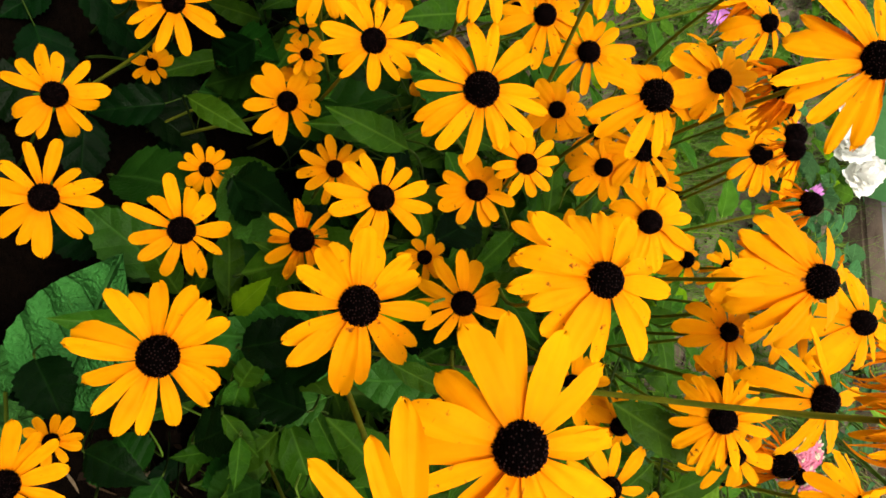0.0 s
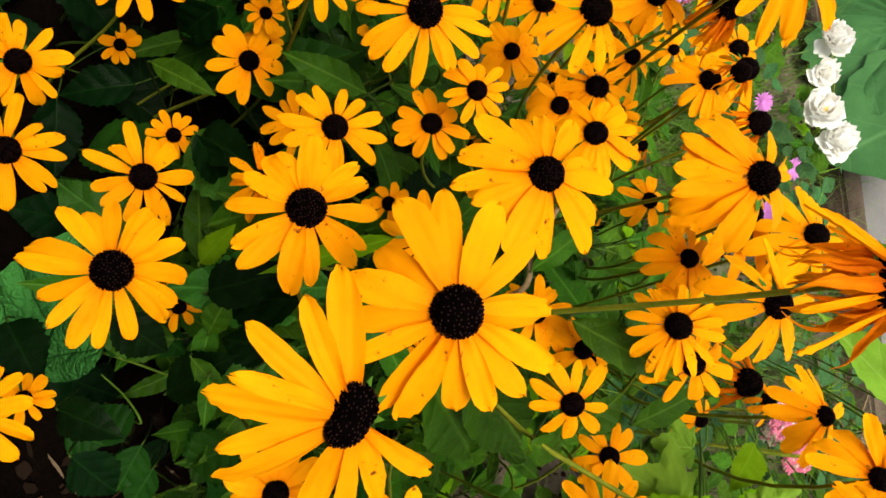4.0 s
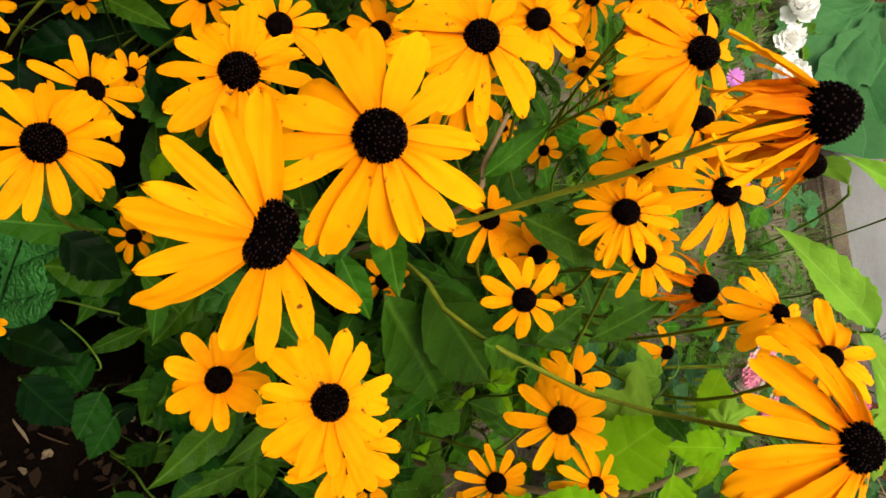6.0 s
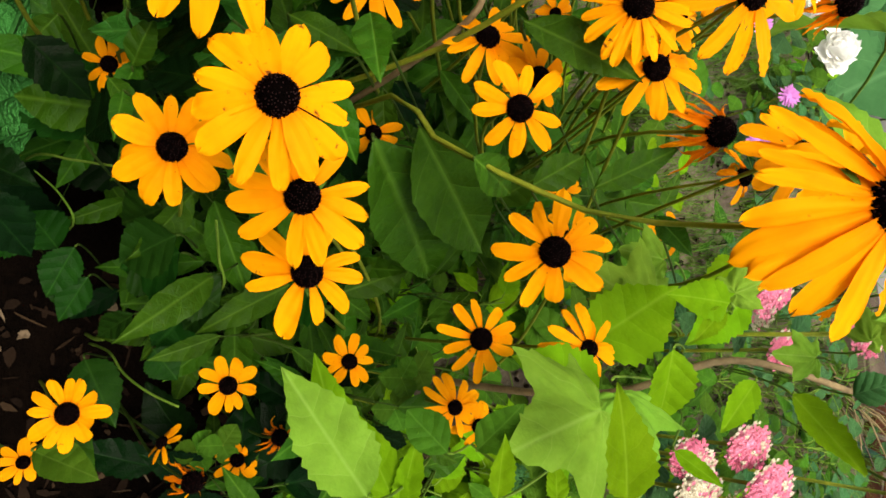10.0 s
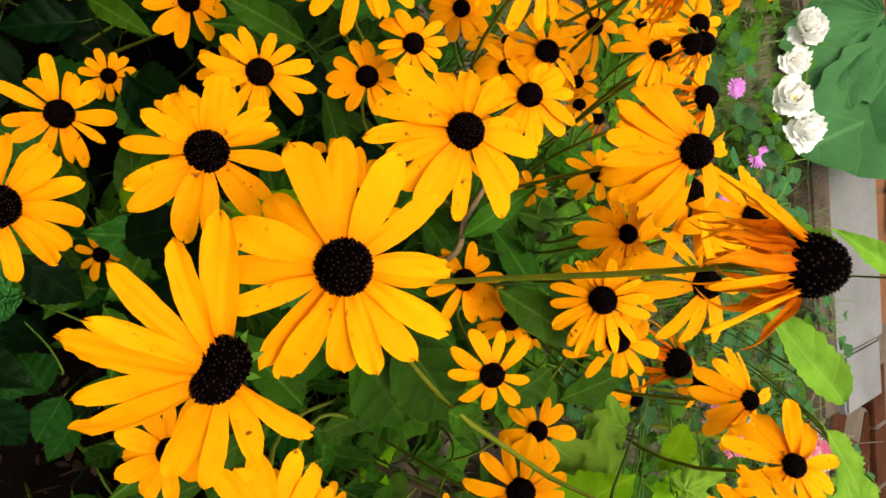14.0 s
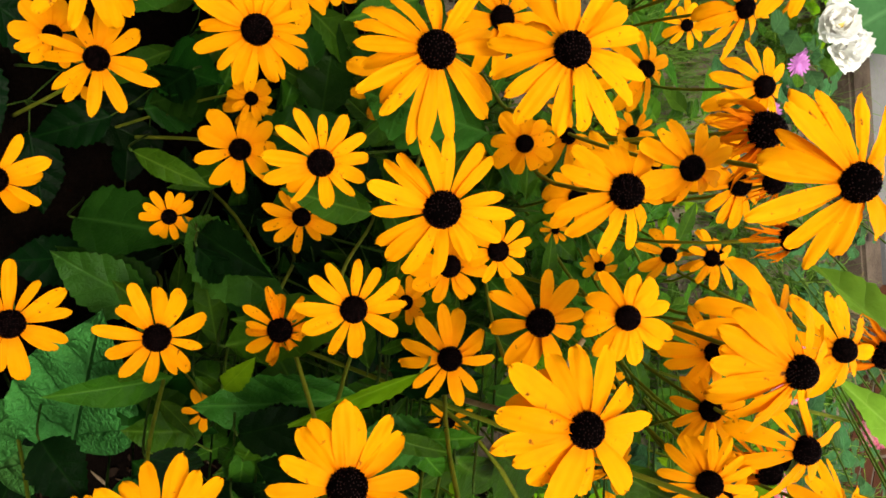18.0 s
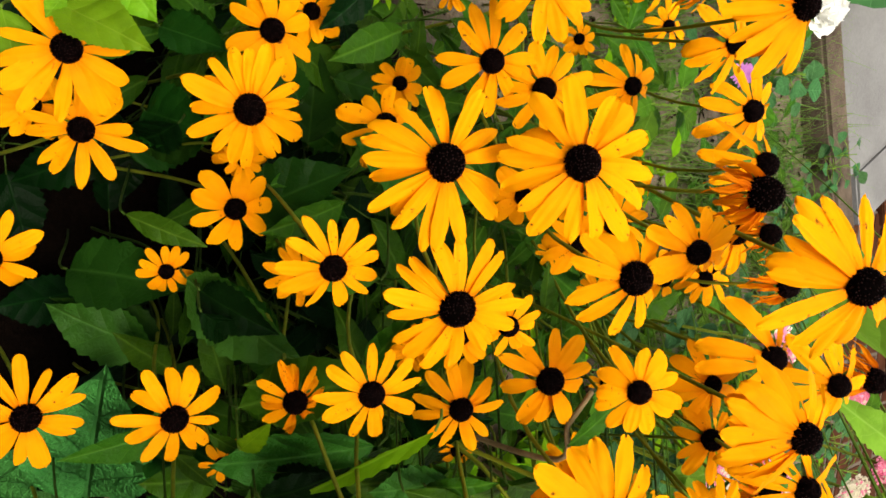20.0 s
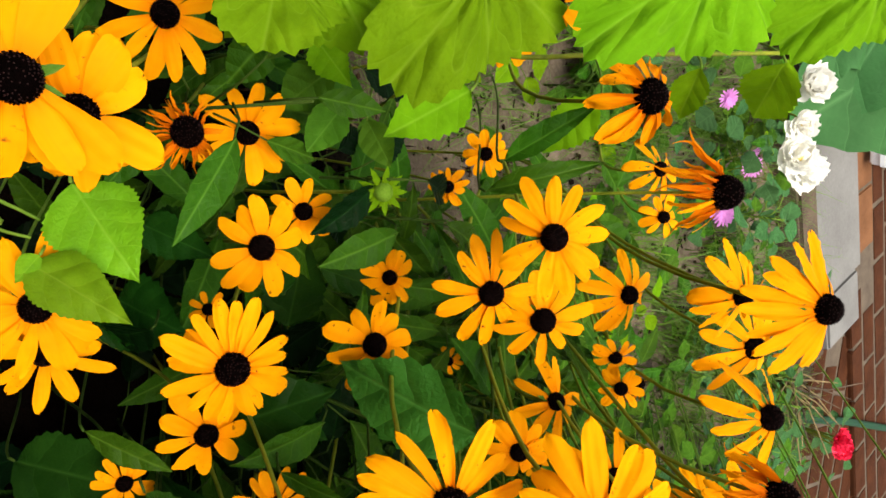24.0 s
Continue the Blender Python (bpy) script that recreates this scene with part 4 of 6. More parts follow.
coneflower((0.457, 0.156, 0.171), (14, -112), 0.0229, 9, "fresh", 0, 4)
coneflower((0.465, 0.350, 0.269), (16, -123), 0.0259, 8, "fresh", 0, 9)
coneflower((0.463, 0.284, 0.332), (10, -2), 0.0310, 7, "dry", 0, 18)
coneflower((0.432, 0.268, 0.281), (82, -142), 0.0220, 7, "fresh", 0, 4)
coneflower((0.409, 0.503, 0.503), (22, 166), 0.0247, 8, "fresh", 1, 11)
coneflower((0.137, 0.436, 0.767), (28, -175), 0.0318, 10, "fresh", 0, 14)
coneflower((0.074, 0.600, 0.803), (8, 87), 0.0304, 11, "dry", 2, 30)
coneflower((0.234, 0.392, 0.917), (14, -154), 0.0605, 14, "fresh", 0, 24, (178, -169, 155, 143, 128, 110, 98, 68, 40, -20, -58, -87, -107, -122, -144, -156), ((0.10, 0.42, 0), (0.11, 0.39, 0.35), (0.125, 0.367, 0.579), (0.16, 0.364, 0.622), (0.187, 0.362, 0.679), (0.208, 0.379, 0.714), (0.228, 0.395, 0.76), (0.238, 0.412, 0.83)), full=0.93)
coneflower((0.207, 0.493, 0.857), (39, -141), 0.0378, 12, "fresh", 0, 16)
coneflower((0.184, 0.541, 0.800), (14, -122), 0.0375, 13, "fresh", 1, 26)
coneflower((0.022, 0.550, 0.564), (40, 159), 0.0180, 9, "fresh", 1, 6)
coneflower((0.233, 0.652, 0.616), (16, 104), 0.0282, 6, "fresh", 1, 26)
coneflower((0.142, 0.385, 0.511), (32, 159), 0.0231, 7, "fresh", 1, 4)
coneflower((0.176, 0.611, 0.508), (45, 171), 0.0182, 8, "fresh", 0, 4)
coneflower((-0.098, 0.640, 0.540), (46, 151), 0.0232, 9, "fresh", 0, 6)
coneflower((-0.220, 0.209, 0.146), (19, 134), 0.0243, 9, "fresh", 0, 4)
coneflower((0.156, 0.075, 0.389), (15, -116), 0.0217, 10, "fresh", 0, 4)
coneflower((0.010, 0.578, 0.625), (19, -177), 0.0298, 8, "fresh", 0, 18)
coneflower((0.018, 0.611, 0.648), (21, -176), 0.0251, 7, "fresh", 0, 18)
coneflower((-0.068, 0.454, 0.635), (30, 179), 0.0295, 10, "fresh", 0, 11)
coneflower((0.138, 0.031, 0.559), (16, -103), 0.0345, 13, "fresh", 0, 4)
coneflower((-0.136, 0.084, 0.334), (13, 122), 0.0427, 12, "fresh", 0, 4)
coneflower((-0.220, 0.300, 0.379), (29, -131), 0.0172, 8, "fresh", 0, 4)
coneflower((-0.116, 0.422, 0.613), (32, -179), 0.0274, 9, "fresh", 0, 9)

# ---- plants whose leaves show singly: root and tip of each leaf ----
basal = thing("leafy_plant", (0.02,0.12, 0), "green leafy clump of broad toothed leaves, shade and light painted in", "plant")
stalked(basal, (-0.152, 0.413, 0.293), (-0.245, 0.422, 0.340), "broad", (-0.08, -0.47, 0.88), 1.1)
stalked(basal, (0.021, 0.208, 0.461), (-0.008, 0.286, 0.572), "mid", (-0.51, -0.31, 0.80), 1.1)
stalked(basal, (0.029, 0.337, 0.499), (0.015, 0.374, 0.560), "mid", (-0.56, -0.46, 0.69), 1.3)
stalked(basal, (0.040, 0.328, 0.467), (-0.015, 0.354, 0.517), "mid", (-0.55, -0.41, 0.73), 1.0)
stalked(basal, (0.191, 0.538, 0.489), (0.168, 0.562, 0.532), "mid", (0.14, -0.70, 0.70), 1.5)
stalked(basal, (0.189, 0.353, 0.692), (0.21, 0.4, 0.679), "mid", (0, -0.45, 0.9), 1.5)
stalked(basal, (0.106, 0.389, 0.521), (0.144, 0.396, 0.511), "mid", (0.30, -0.49, 0.82), 1.2)
stalked(basal, (-0.295, 0.492, 0.528), (-0.311, 0.556, 0.602), "mid", (-0.15, -0.74, 0.66), 0.7)
stalked(basal, (-0.320, 0.494, 0.548), (-0.358, 0.528, 0.617), "mid", (-0.09, -0.75, 0.66), 0.8)
stalked(basal, (-0.118, 0.274, 0.389), (-0.151, 0.352, 0.471), "broad", (-0.47, -0.33, 0.82), 1.0)
stalked(basal, (-0.174, 0.269, 0.220), (-0.203, 0.318, 0.278), "broad", (-0.27, -0.28, 0.92), 1.3)
stalked(basal, (-0.294, 0.277, 0.323), (-0.265, 0.309, 0.385), "broad", (-0.17, -0.32, 0.93), 0.8)
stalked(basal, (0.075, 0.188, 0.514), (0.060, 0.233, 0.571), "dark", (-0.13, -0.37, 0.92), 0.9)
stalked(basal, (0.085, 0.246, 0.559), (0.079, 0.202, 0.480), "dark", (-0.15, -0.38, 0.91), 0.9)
stalked(basal, (0.109, 0.195, 0.491), (0.079, 0.202, 0.520), "mid", (-0.18, -0.31, 0.93), 1.6)
stalked(basal, (0.052, 0.196, 0.471), (0.024, 0.213, 0.507), "light", (-0.07, -0.33, 0.94), 0.7)
stalked(basal, (0.124, 0.231, 0.540), (0.109, 0.198, 0.505), "dark", (-0.20, -0.37, 0.91), 1.2)
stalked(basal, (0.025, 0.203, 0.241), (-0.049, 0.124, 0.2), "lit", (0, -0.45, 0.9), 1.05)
stalked(basal, (-0.062, 0.208, 0.435), (-0.011, 0.244, 0.411), "dark", (0.06, -0.33, 0.94), 0.8)
stalked(basal, (-0.144, 0.192, 0.354), (-0.106, 0.233, 0.407), "mid", (0.18, -0.30, 0.94), 0.9)
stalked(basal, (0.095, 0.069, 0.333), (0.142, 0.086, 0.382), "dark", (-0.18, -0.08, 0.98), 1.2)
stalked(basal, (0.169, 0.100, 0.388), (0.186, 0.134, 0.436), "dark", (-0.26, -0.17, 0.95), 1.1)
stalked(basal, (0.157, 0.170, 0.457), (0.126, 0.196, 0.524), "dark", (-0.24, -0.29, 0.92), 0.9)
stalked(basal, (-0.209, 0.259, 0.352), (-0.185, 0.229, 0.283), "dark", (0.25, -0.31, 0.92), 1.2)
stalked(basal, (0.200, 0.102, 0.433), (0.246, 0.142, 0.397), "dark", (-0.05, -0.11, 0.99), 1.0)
stalked(basal, (0.137, 0.181, 0.533), (0.170, 0.172, 0.549), "mid", (0.07, -0.23, 0.97), 1.3)
stalked(basal, (0.140, 0.216, 0.521), (0.181, 0.184, 0.494), "mid", (0.05, -0.26, 0.96), 0.9)
stalked(basal, (0.111, 0.403, 0.510), (0.153, 0.400, 0.504), "mid", (0.13, -0.53, 0.84), 1.1)
stalked(basal, (0.090, 0.130, 0.461), (0.129, 0.176, 0.455), "dark", (0.13, -0.17, 0.98), 1.3)
stalked(basal, (0.127, 0.359, 0.505), (0.189, 0.390, 0.468), "dark", (0.09, -0.43, 0.90), 0.9)
stalked(basal, (0.120, 0.199, 0.380), (0.109, 0.129, 0.352), "mid", (0.13, -0.11, 0.99), 1.95)
stalked(basal, (0.110, 0.200, 0.456), (0.152, 0.194, 0.452), "mid", (0.12, -0.18, 0.98), 1.6)
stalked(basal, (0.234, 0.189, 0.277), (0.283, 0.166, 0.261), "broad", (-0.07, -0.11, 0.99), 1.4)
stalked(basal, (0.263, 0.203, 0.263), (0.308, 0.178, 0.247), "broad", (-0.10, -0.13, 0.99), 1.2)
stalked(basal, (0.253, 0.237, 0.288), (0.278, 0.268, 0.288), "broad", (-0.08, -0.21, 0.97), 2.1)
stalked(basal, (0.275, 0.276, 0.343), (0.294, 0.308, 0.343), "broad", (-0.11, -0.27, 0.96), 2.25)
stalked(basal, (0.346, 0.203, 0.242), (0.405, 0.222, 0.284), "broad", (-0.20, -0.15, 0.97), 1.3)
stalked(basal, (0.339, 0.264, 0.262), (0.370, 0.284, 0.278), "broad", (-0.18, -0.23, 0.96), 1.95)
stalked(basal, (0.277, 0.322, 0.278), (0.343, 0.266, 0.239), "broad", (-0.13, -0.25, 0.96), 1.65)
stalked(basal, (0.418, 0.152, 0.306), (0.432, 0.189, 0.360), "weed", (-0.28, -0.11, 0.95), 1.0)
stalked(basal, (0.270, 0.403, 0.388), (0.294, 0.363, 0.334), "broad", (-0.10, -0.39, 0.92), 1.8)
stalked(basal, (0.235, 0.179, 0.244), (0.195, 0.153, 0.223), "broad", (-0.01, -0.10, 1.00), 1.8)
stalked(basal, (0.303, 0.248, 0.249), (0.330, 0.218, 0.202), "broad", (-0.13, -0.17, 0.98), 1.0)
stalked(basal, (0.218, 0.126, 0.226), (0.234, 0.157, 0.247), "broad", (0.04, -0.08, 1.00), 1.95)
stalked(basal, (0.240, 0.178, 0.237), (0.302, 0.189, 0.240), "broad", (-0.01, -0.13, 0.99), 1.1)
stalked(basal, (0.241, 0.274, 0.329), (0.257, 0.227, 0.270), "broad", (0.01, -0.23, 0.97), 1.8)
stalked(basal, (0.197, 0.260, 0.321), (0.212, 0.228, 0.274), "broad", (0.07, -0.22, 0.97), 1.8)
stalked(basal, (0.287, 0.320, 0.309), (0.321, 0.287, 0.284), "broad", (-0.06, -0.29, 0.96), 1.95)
stalked(basal, (0.091, 0.158, 0.305), (0.123, 0.209, 0.340), "mid", (0.20, -0.14, 0.97), 1.6)
stalked(basal, (0.039, 0.163, 0.362), (0.067, 0.140, 0.343), "mid", (0.28, -0.10, 0.95), 1.95)
stalked(basal, (0.077, 0.225, 0.378), (0.088, 0.252, 0.421), "mid", (0.26, -0.24, 0.94), 1.4)
stalked(basal, (0.051, 0.188, 0.423), (0.081, 0.212, 0.450), "mid", (0.31, -0.18, 0.94), 1.2)
stalked(basal, (0.124, 0.175, 0.512), (0.156, 0.196, 0.529), "mid", (0.11, -0.18, 0.98), 1.2)
stalked(basal, (-0.108, 0.294, 0.481), (-0.084, 0.321, 0.530), "mid", (-0.00, -0.43, 0.90), 0.9)
stalked(basal, (-0.068, 0.223, 0.397), (-0.036, 0.244, 0.468), "dark", (-0.07, -0.30, 0.95), 0.9)
stalked(basal, (0.064, 0.322, 0.525), (0.062, 0.355, 0.599), "dark", (-0.33, -0.50, 0.80), 1.0)
stalked(basal, (0.048, 0.318, 0.520), (0.033, 0.334, 0.554), "mid", (-0.28, -0.46, 0.84), 0.8)
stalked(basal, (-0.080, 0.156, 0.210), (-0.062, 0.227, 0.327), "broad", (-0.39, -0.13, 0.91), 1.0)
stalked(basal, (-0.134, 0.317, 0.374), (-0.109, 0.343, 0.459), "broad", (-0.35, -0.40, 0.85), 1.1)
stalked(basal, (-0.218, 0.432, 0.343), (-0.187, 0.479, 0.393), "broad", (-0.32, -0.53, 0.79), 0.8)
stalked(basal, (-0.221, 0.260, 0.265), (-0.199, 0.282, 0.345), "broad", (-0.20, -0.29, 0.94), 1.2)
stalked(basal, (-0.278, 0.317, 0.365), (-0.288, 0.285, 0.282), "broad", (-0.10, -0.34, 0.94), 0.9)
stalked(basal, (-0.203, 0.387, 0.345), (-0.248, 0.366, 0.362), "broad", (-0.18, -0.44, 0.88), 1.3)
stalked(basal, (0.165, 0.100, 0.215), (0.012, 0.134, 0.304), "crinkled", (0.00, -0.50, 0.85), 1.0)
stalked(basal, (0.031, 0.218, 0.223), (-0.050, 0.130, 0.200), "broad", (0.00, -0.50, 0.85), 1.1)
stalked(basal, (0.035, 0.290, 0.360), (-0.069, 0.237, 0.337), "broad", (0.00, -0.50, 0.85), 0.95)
stalked(basal, (-0.079, 0.307, 0.565), (-0.108, 0.241, 0.555), "mid", (0.00, -0.50, 0.85), 1.1)
stalked(basal, (0.104, 0.375, 0.714), (0.145, 0.417, 0.772), "mid", (0, -0.45, 0.9), 1.0)
stalked(basal, (0.158, 0.359, 0.557), (0.287, 0.484, 0.473), "mid", (0, -0.45, 0.9), 1.3)
stalked(basal, (0.146, 0.384, 0.581), (0.248, 0.491, 0.531), "mid", (0, -0.45, 0.9), 1.15)
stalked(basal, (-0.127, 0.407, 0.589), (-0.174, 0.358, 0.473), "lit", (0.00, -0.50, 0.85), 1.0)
stalked(basal, (0.2, 0.478, 0.675), (0.171, 0.525, 0.719), "mid", (0, -0.45, 0.9), 1.0)
stalked(basal, (-0.182, 0.246, 0.206), (-0.182, 0.326, 0.206), "broad", (0.00, -0.50, 0.85), 1.5)
stalked(basal, (0.105, 0.29, 0.674), (0.151, 0.281, 0.7), "mid", (0, -0.45, 0.9), 1.2)
stalked(basal, (0.199, 0.43, 0.66), (0.174, 0.477, 0.67), "mid", (0, -0.45, 0.9), 1.35)
stalked(basal, (0.23, 0.407, 0.787), (0.252, 0.414, 0.806), "mid", (0, -0.45, 0.9), 1.4)
stalked(basal, (0.088, 0.211, 0.438), (0.116, 0.258, 0.514), "mid", (0, -0.45, 0.9), 1.0)
stalked(basal, (0.111, 0.216, 0.452), (0.151, 0.192, 0.465), "mid", (0, -0.45, 0.9), 1.7)
stalked(basal, (0.068, 0.161, 0.266), (0.133, 0.205, 0.364), "broad", (0, -0.45, 0.9), 1.4)
stalked(basal, (0.226, 0.256, 0.379), (0.251, 0.215, 0.335), "broad", (0, -0.45, 0.9), 1.4)
stalked(basal, (0.07, 0.382, 0.668), (0.033, 0.424, 0.702), "mid", (0, -0.45, 0.9), 1.0)
stalked(basal, (0.1, 0.3, 0.58), (0.101, 0.333, 0.629), "mid", (0, -0.45, 0.9), 1.2)
stalked(basal, (0.115, 0.317, 0.555), (0.177, 0.351, 0.546), "mid", (0, -0.45, 0.9), 1.2)
stalked(basal, (0.112, 0.298, 0.541), (0.09, 0.268, 0.505), "mid", (0, -0.45, 0.9), 1.5)
stalked(basal, (0.084, 0.274, 0.59), (0.11, 0.315, 0.617), "mid", (0, -0.45, 0.9), 1.1)
stalked(basal, (-0.071, 0.227, 0.354), (0.001, 0.255, 0.473), "lit", (0, -0.45, 0.9), 0.8)
stalked(basal, (-0.198, 0.301, 0.293), (-0.185, 0.243, 0.228), "broad", (0, -0.45, 0.9), 1.1)
stalked(basal, (0.159, -0.003, 0.111), (0.108, 0.078, 0.176), "crinkled", (0, -0.45, 0.9), 0.9)
stalked(basal, (0.087, 0.198, 0.456), (0.115, 0.306, 0.58), "mid", (0, -0.45, 0.9), 0.72)
stalked(basal, (0.04, 0.304, 0.603), (0.063, 0.213, 0.558), "light", (0, -0.45, 0.9), 0.34)
stalked(basal, (0.101, 0.201, 0.483), (0.143, 0.182, 0.494), "mid", (0, -0.45, 0.9), 1.3)
stalked(basal, (0.136, 0.292, 0.449), (0.153, 0.225, 0.426), "lit", (0, -0.45, 0.9), 0.9)
stalked(basal, (0.2, 0.031, 0.095), (0.175, 0.089, 0.184), "crinkled", (0, -0.45, 0.9), 0.9)
stalked(basal, (0.077, 0.291, 0.529), (0.071, 0.174, 0.441), "lit", (0, -0.45, 0.9), 0.75)
stalked(basal, (0.102, 0.321, 0.588), (0.104, 0.263, 0.546), "lit", (0, -0.45, 0.9), 1.2)
mallow_up = thing("mallow", (-0.62,0.55, 0), "bright green mallow with large soft toothed leaves", "plant")
stalked(mallow_up, (-0.468, 0.301, 0.582), (-0.421, 0.264, 0.619), "palm", (0.13, -0.48, 0.87), 1.2)
stalked(mallow_up, (-0.458, 0.333, 0.612), (-0.437, 0.256, 0.581), "palm", (0.13, -0.50, 0.86), 0.9)
stalked(mallow_up, (-0.462, 0.397, 0.663), (-0.393, 0.313, 0.656), "palm", (0.09, -0.67, 0.74), 0.85)
stalked(mallow_up, (-0.455, 0.499, 0.751), (-0.402, 0.402, 0.713), "palm", (0.08, -0.85, 0.52), 0.75)
stalked(mallow_up, (-0.439, 0.590, 0.804), (-0.392, 0.520, 0.761), "palm", (0.05, -0.94, 0.35), 0.8)
stalked(mallow_up, (-0.379, 0.446, 0.569), (-0.355, 0.381, 0.550), "light", (-0.05, -0.64, 0.77), 1.3)
stalked(mallow_up, (-0.376, 0.432, 0.425), (-0.344, 0.391, 0.428), "weed", (-0.05, -0.53, 0.85), 1.2)
stalked(mallow_up, (-0.435, 0.362, 0.443), (-0.401, 0.332, 0.415), "mid", (0.04, -0.45, 0.89), 2.0)
stalked(mallow_up, (-0.431, 0.415, 0.421), (-0.392, 0.416, 0.461), "light", (0.03, -0.54, 0.84), 1.2)
stalked(mallow_up, (-0.407, 0.432, 0.415), (-0.379, 0.391, 0.391), "weed", (0.00, -0.51, 0.86), 1.4)
stalked(mallow_up, (-0.358, 0.580, 0.580), (-0.319, 0.550, 0.541), "light", (-0.09, -0.77, 0.63), 1.3)
stalked(mallow_up, (-0.377, 0.650, 0.633), (-0.332, 0.680, 0.592), "light", (-0.06, -0.86, 0.51), 1.0)
stalked(mallow_up, (-0.374, 0.704, 0.678), (-0.316, 0.767, 0.615), "light", (-0.07, -0.90, 0.43), 0.8)
stalked(mallow_up, (-0.360, 0.443, 0.440), (-0.325, 0.437, 0.473), "weed", (-0.08, -0.58, 0.81), 1.1)
mallow_low = thing("mallow", (0.50,0.50, 0), "bright light-green plant with deeply toothed lobed leaves", "plant")
stalked(mallow_low, (0.402, 0.303, 0.642), (0.320, 0.255, 0.628), "pale", (-0.31, -0.40, 0.90), 1.0)
stalked(mallow_low, (0.444, 0.361, 0.513), (0.328, 0.330, 0.511), "light", (-0.28, -0.40, 0.90), 0.6)
stalked(mallow_low, (0.458, 0.390, 0.539), (0.372, 0.353, 0.534), "light", (-0.33, -0.40, 0.90), 0.7)
stalked(mallow_low, (0.459, 0.391, 0.537), (0.388, 0.395, 0.562), "light", (-0.34, -0.40, 0.90), 0.65)
stalked(mallow_low, (0.346, 0.447, 0.724), (0.362, 0.355, 0.731), "maple", (-0.31, -0.40, 0.90), 1.2)
stalked(mallow_low, (0.336, 0.459, 0.707), (0.371, 0.434, 0.765), "maple", (-0.29, -0.40, 0.90), 1.0)
stalked(mallow_low, (0.356, 0.480, 0.674), (0.322, 0.419, 0.652), "light", (-0.24, -0.40, 0.90), 1.4)
stalked(mallow_low, (0.322, 0.520, 0.628), (0.275, 0.564, 0.684), "light", (-0.15, -0.40, 0.90), 1.6)
stalked(mallow_low, (0.303, 0.568, 0.662), (0.283, 0.522, 0.627), "maple", (-0.14, -0.40, 0.90), 0.9)
stalked(mallow_low, (0.284, 0.526, 0.755), (0.276, 0.478, 0.744), "light", (-0.14, -0.40, 0.90), 1.0)
stalked(mallow_low, (0.288, 0.522, 0.753), (0.308, 0.487, 0.753), "light", (-0.18, -0.40, 0.90), 0.8)
stalked(mallow_low, (0.324, 0.559, 0.682), (0.391, 0.565, 0.664), "light", (-0.24, -0.40, 0.90), 1.0)
stalked(mallow_low, (0.373, 0.359, 0.684), (0.344, 0.368, 0.715), "weed", (-0.31, -0.40, 0.90), 1.0)
stalked(mallow_low, (0.364, 0.651, 0.727), (0.416, 0.656, 0.783), "light", (-0.27, -0.40, 0.90), 0.9)
stalked(mallow_low, (0.380, 0.372, 0.794), (0.318, 0.357, 0.806), "light", (-0.35, -0.40, 0.90), 0.8)
stalked(mallow_low, (0.390, 0.343, 0.723), (0.349, 0.335, 0.740), "light", (-0.36, -0.40, 0.90), 0.7)
stalked(mallow_low, (0.288, 0.644, 0.694), (0.323, 0.586, 0.677), "light", (-0.15, -0.40, 0.90), 1.2)
stalked(mallow_low, (0.353, 0.628, 0.710), (0.390, 0.587, 0.705), "light", (-0.25, -0.40, 0.90), 1.0)
stalked(mallow_low, (0.404, 0.556, 0.683), (0.425, 0.568, 0.718), "light", (-0.33, -0.40, 0.90), 0.8)
stalked(mallow_low, (0.319, 0.570, 0.615), (0.278, 0.571, 0.614), "light", (-0.14, -0.40, 0.90), 1.2)
stalked(mallow_low, (0.255, 0.629, 0.632), (0.242, 0.576, 0.617), "maple", (-0.06, -0.40, 0.90), 1.0)
stalked(mallow_low, (0.335, 0.675, 0.744), (0.330, 0.641, 0.718), "maple", (-0.19, -0.40, 0.90), 1.0)
stalked(mallow_low, (0.251, 0.672, 0.663), (0.290, 0.633, 0.661), "light", (-0.09, -0.40, 0.90), 1.1)
stalked(mallow_low, (0.305, 0.595, 0.647), (0.256, 0.523, 0.625), "maple", (-0.03, -0.40, 0.90), 1.1)
stalked(mallow_low, (0.405, 0.413, 0.576), (0.371, 0.388, 0.556), "weed", (-0.29, -0.40, 0.90), 1.2)
stalked(mallow_low, (0.392, 0.474, 0.621), (0.367, 0.432, 0.614), "light", (-0.29, -0.40, 0.90), 1.1)
vine = thing("shoot", (-0.40,0.02, 0), "bright green shoot with small heart-shaped toothed leaves", "plant")
stalked(vine, (-0.351, 0.194, 0.477), (-0.294, 0.208, 0.519), "vine", (-0.15, -0.25, 0.96), 1.1)
stalked(vine, (-0.311, 0.159, 0.487), (-0.275, 0.192, 0.539), "vine", (-0.21, -0.20, 0.96), 0.72)
stalked(vine, (-0.314, 0.166, 0.491), (-0.302, 0.150, 0.495), "vine", (-0.18, -0.16, 0.97), 1.0)
stalked(vine, (-0.314, 0.135, 0.449), (-0.274, 0.130, 0.462), "vine", (-0.15, -0.2, 0.96), 1.0)
holly = thing("hollyhock", (-0.42,2.12, 0), "hollyhock with very large dull grey-green leaves beside the kerb", "plant")
stalked(holly, (-0.600, 2.283, 0.239), (-0.370, 1.988, 0.146), "grey_palm", (0.24, -0.89, 0.38), 1.2)
stalked(holly, (-0.382, 2.408, 0.338), (-0.177, 1.937, 0.174), "grey", (0.15, -0.92, 0.36), 0.95)
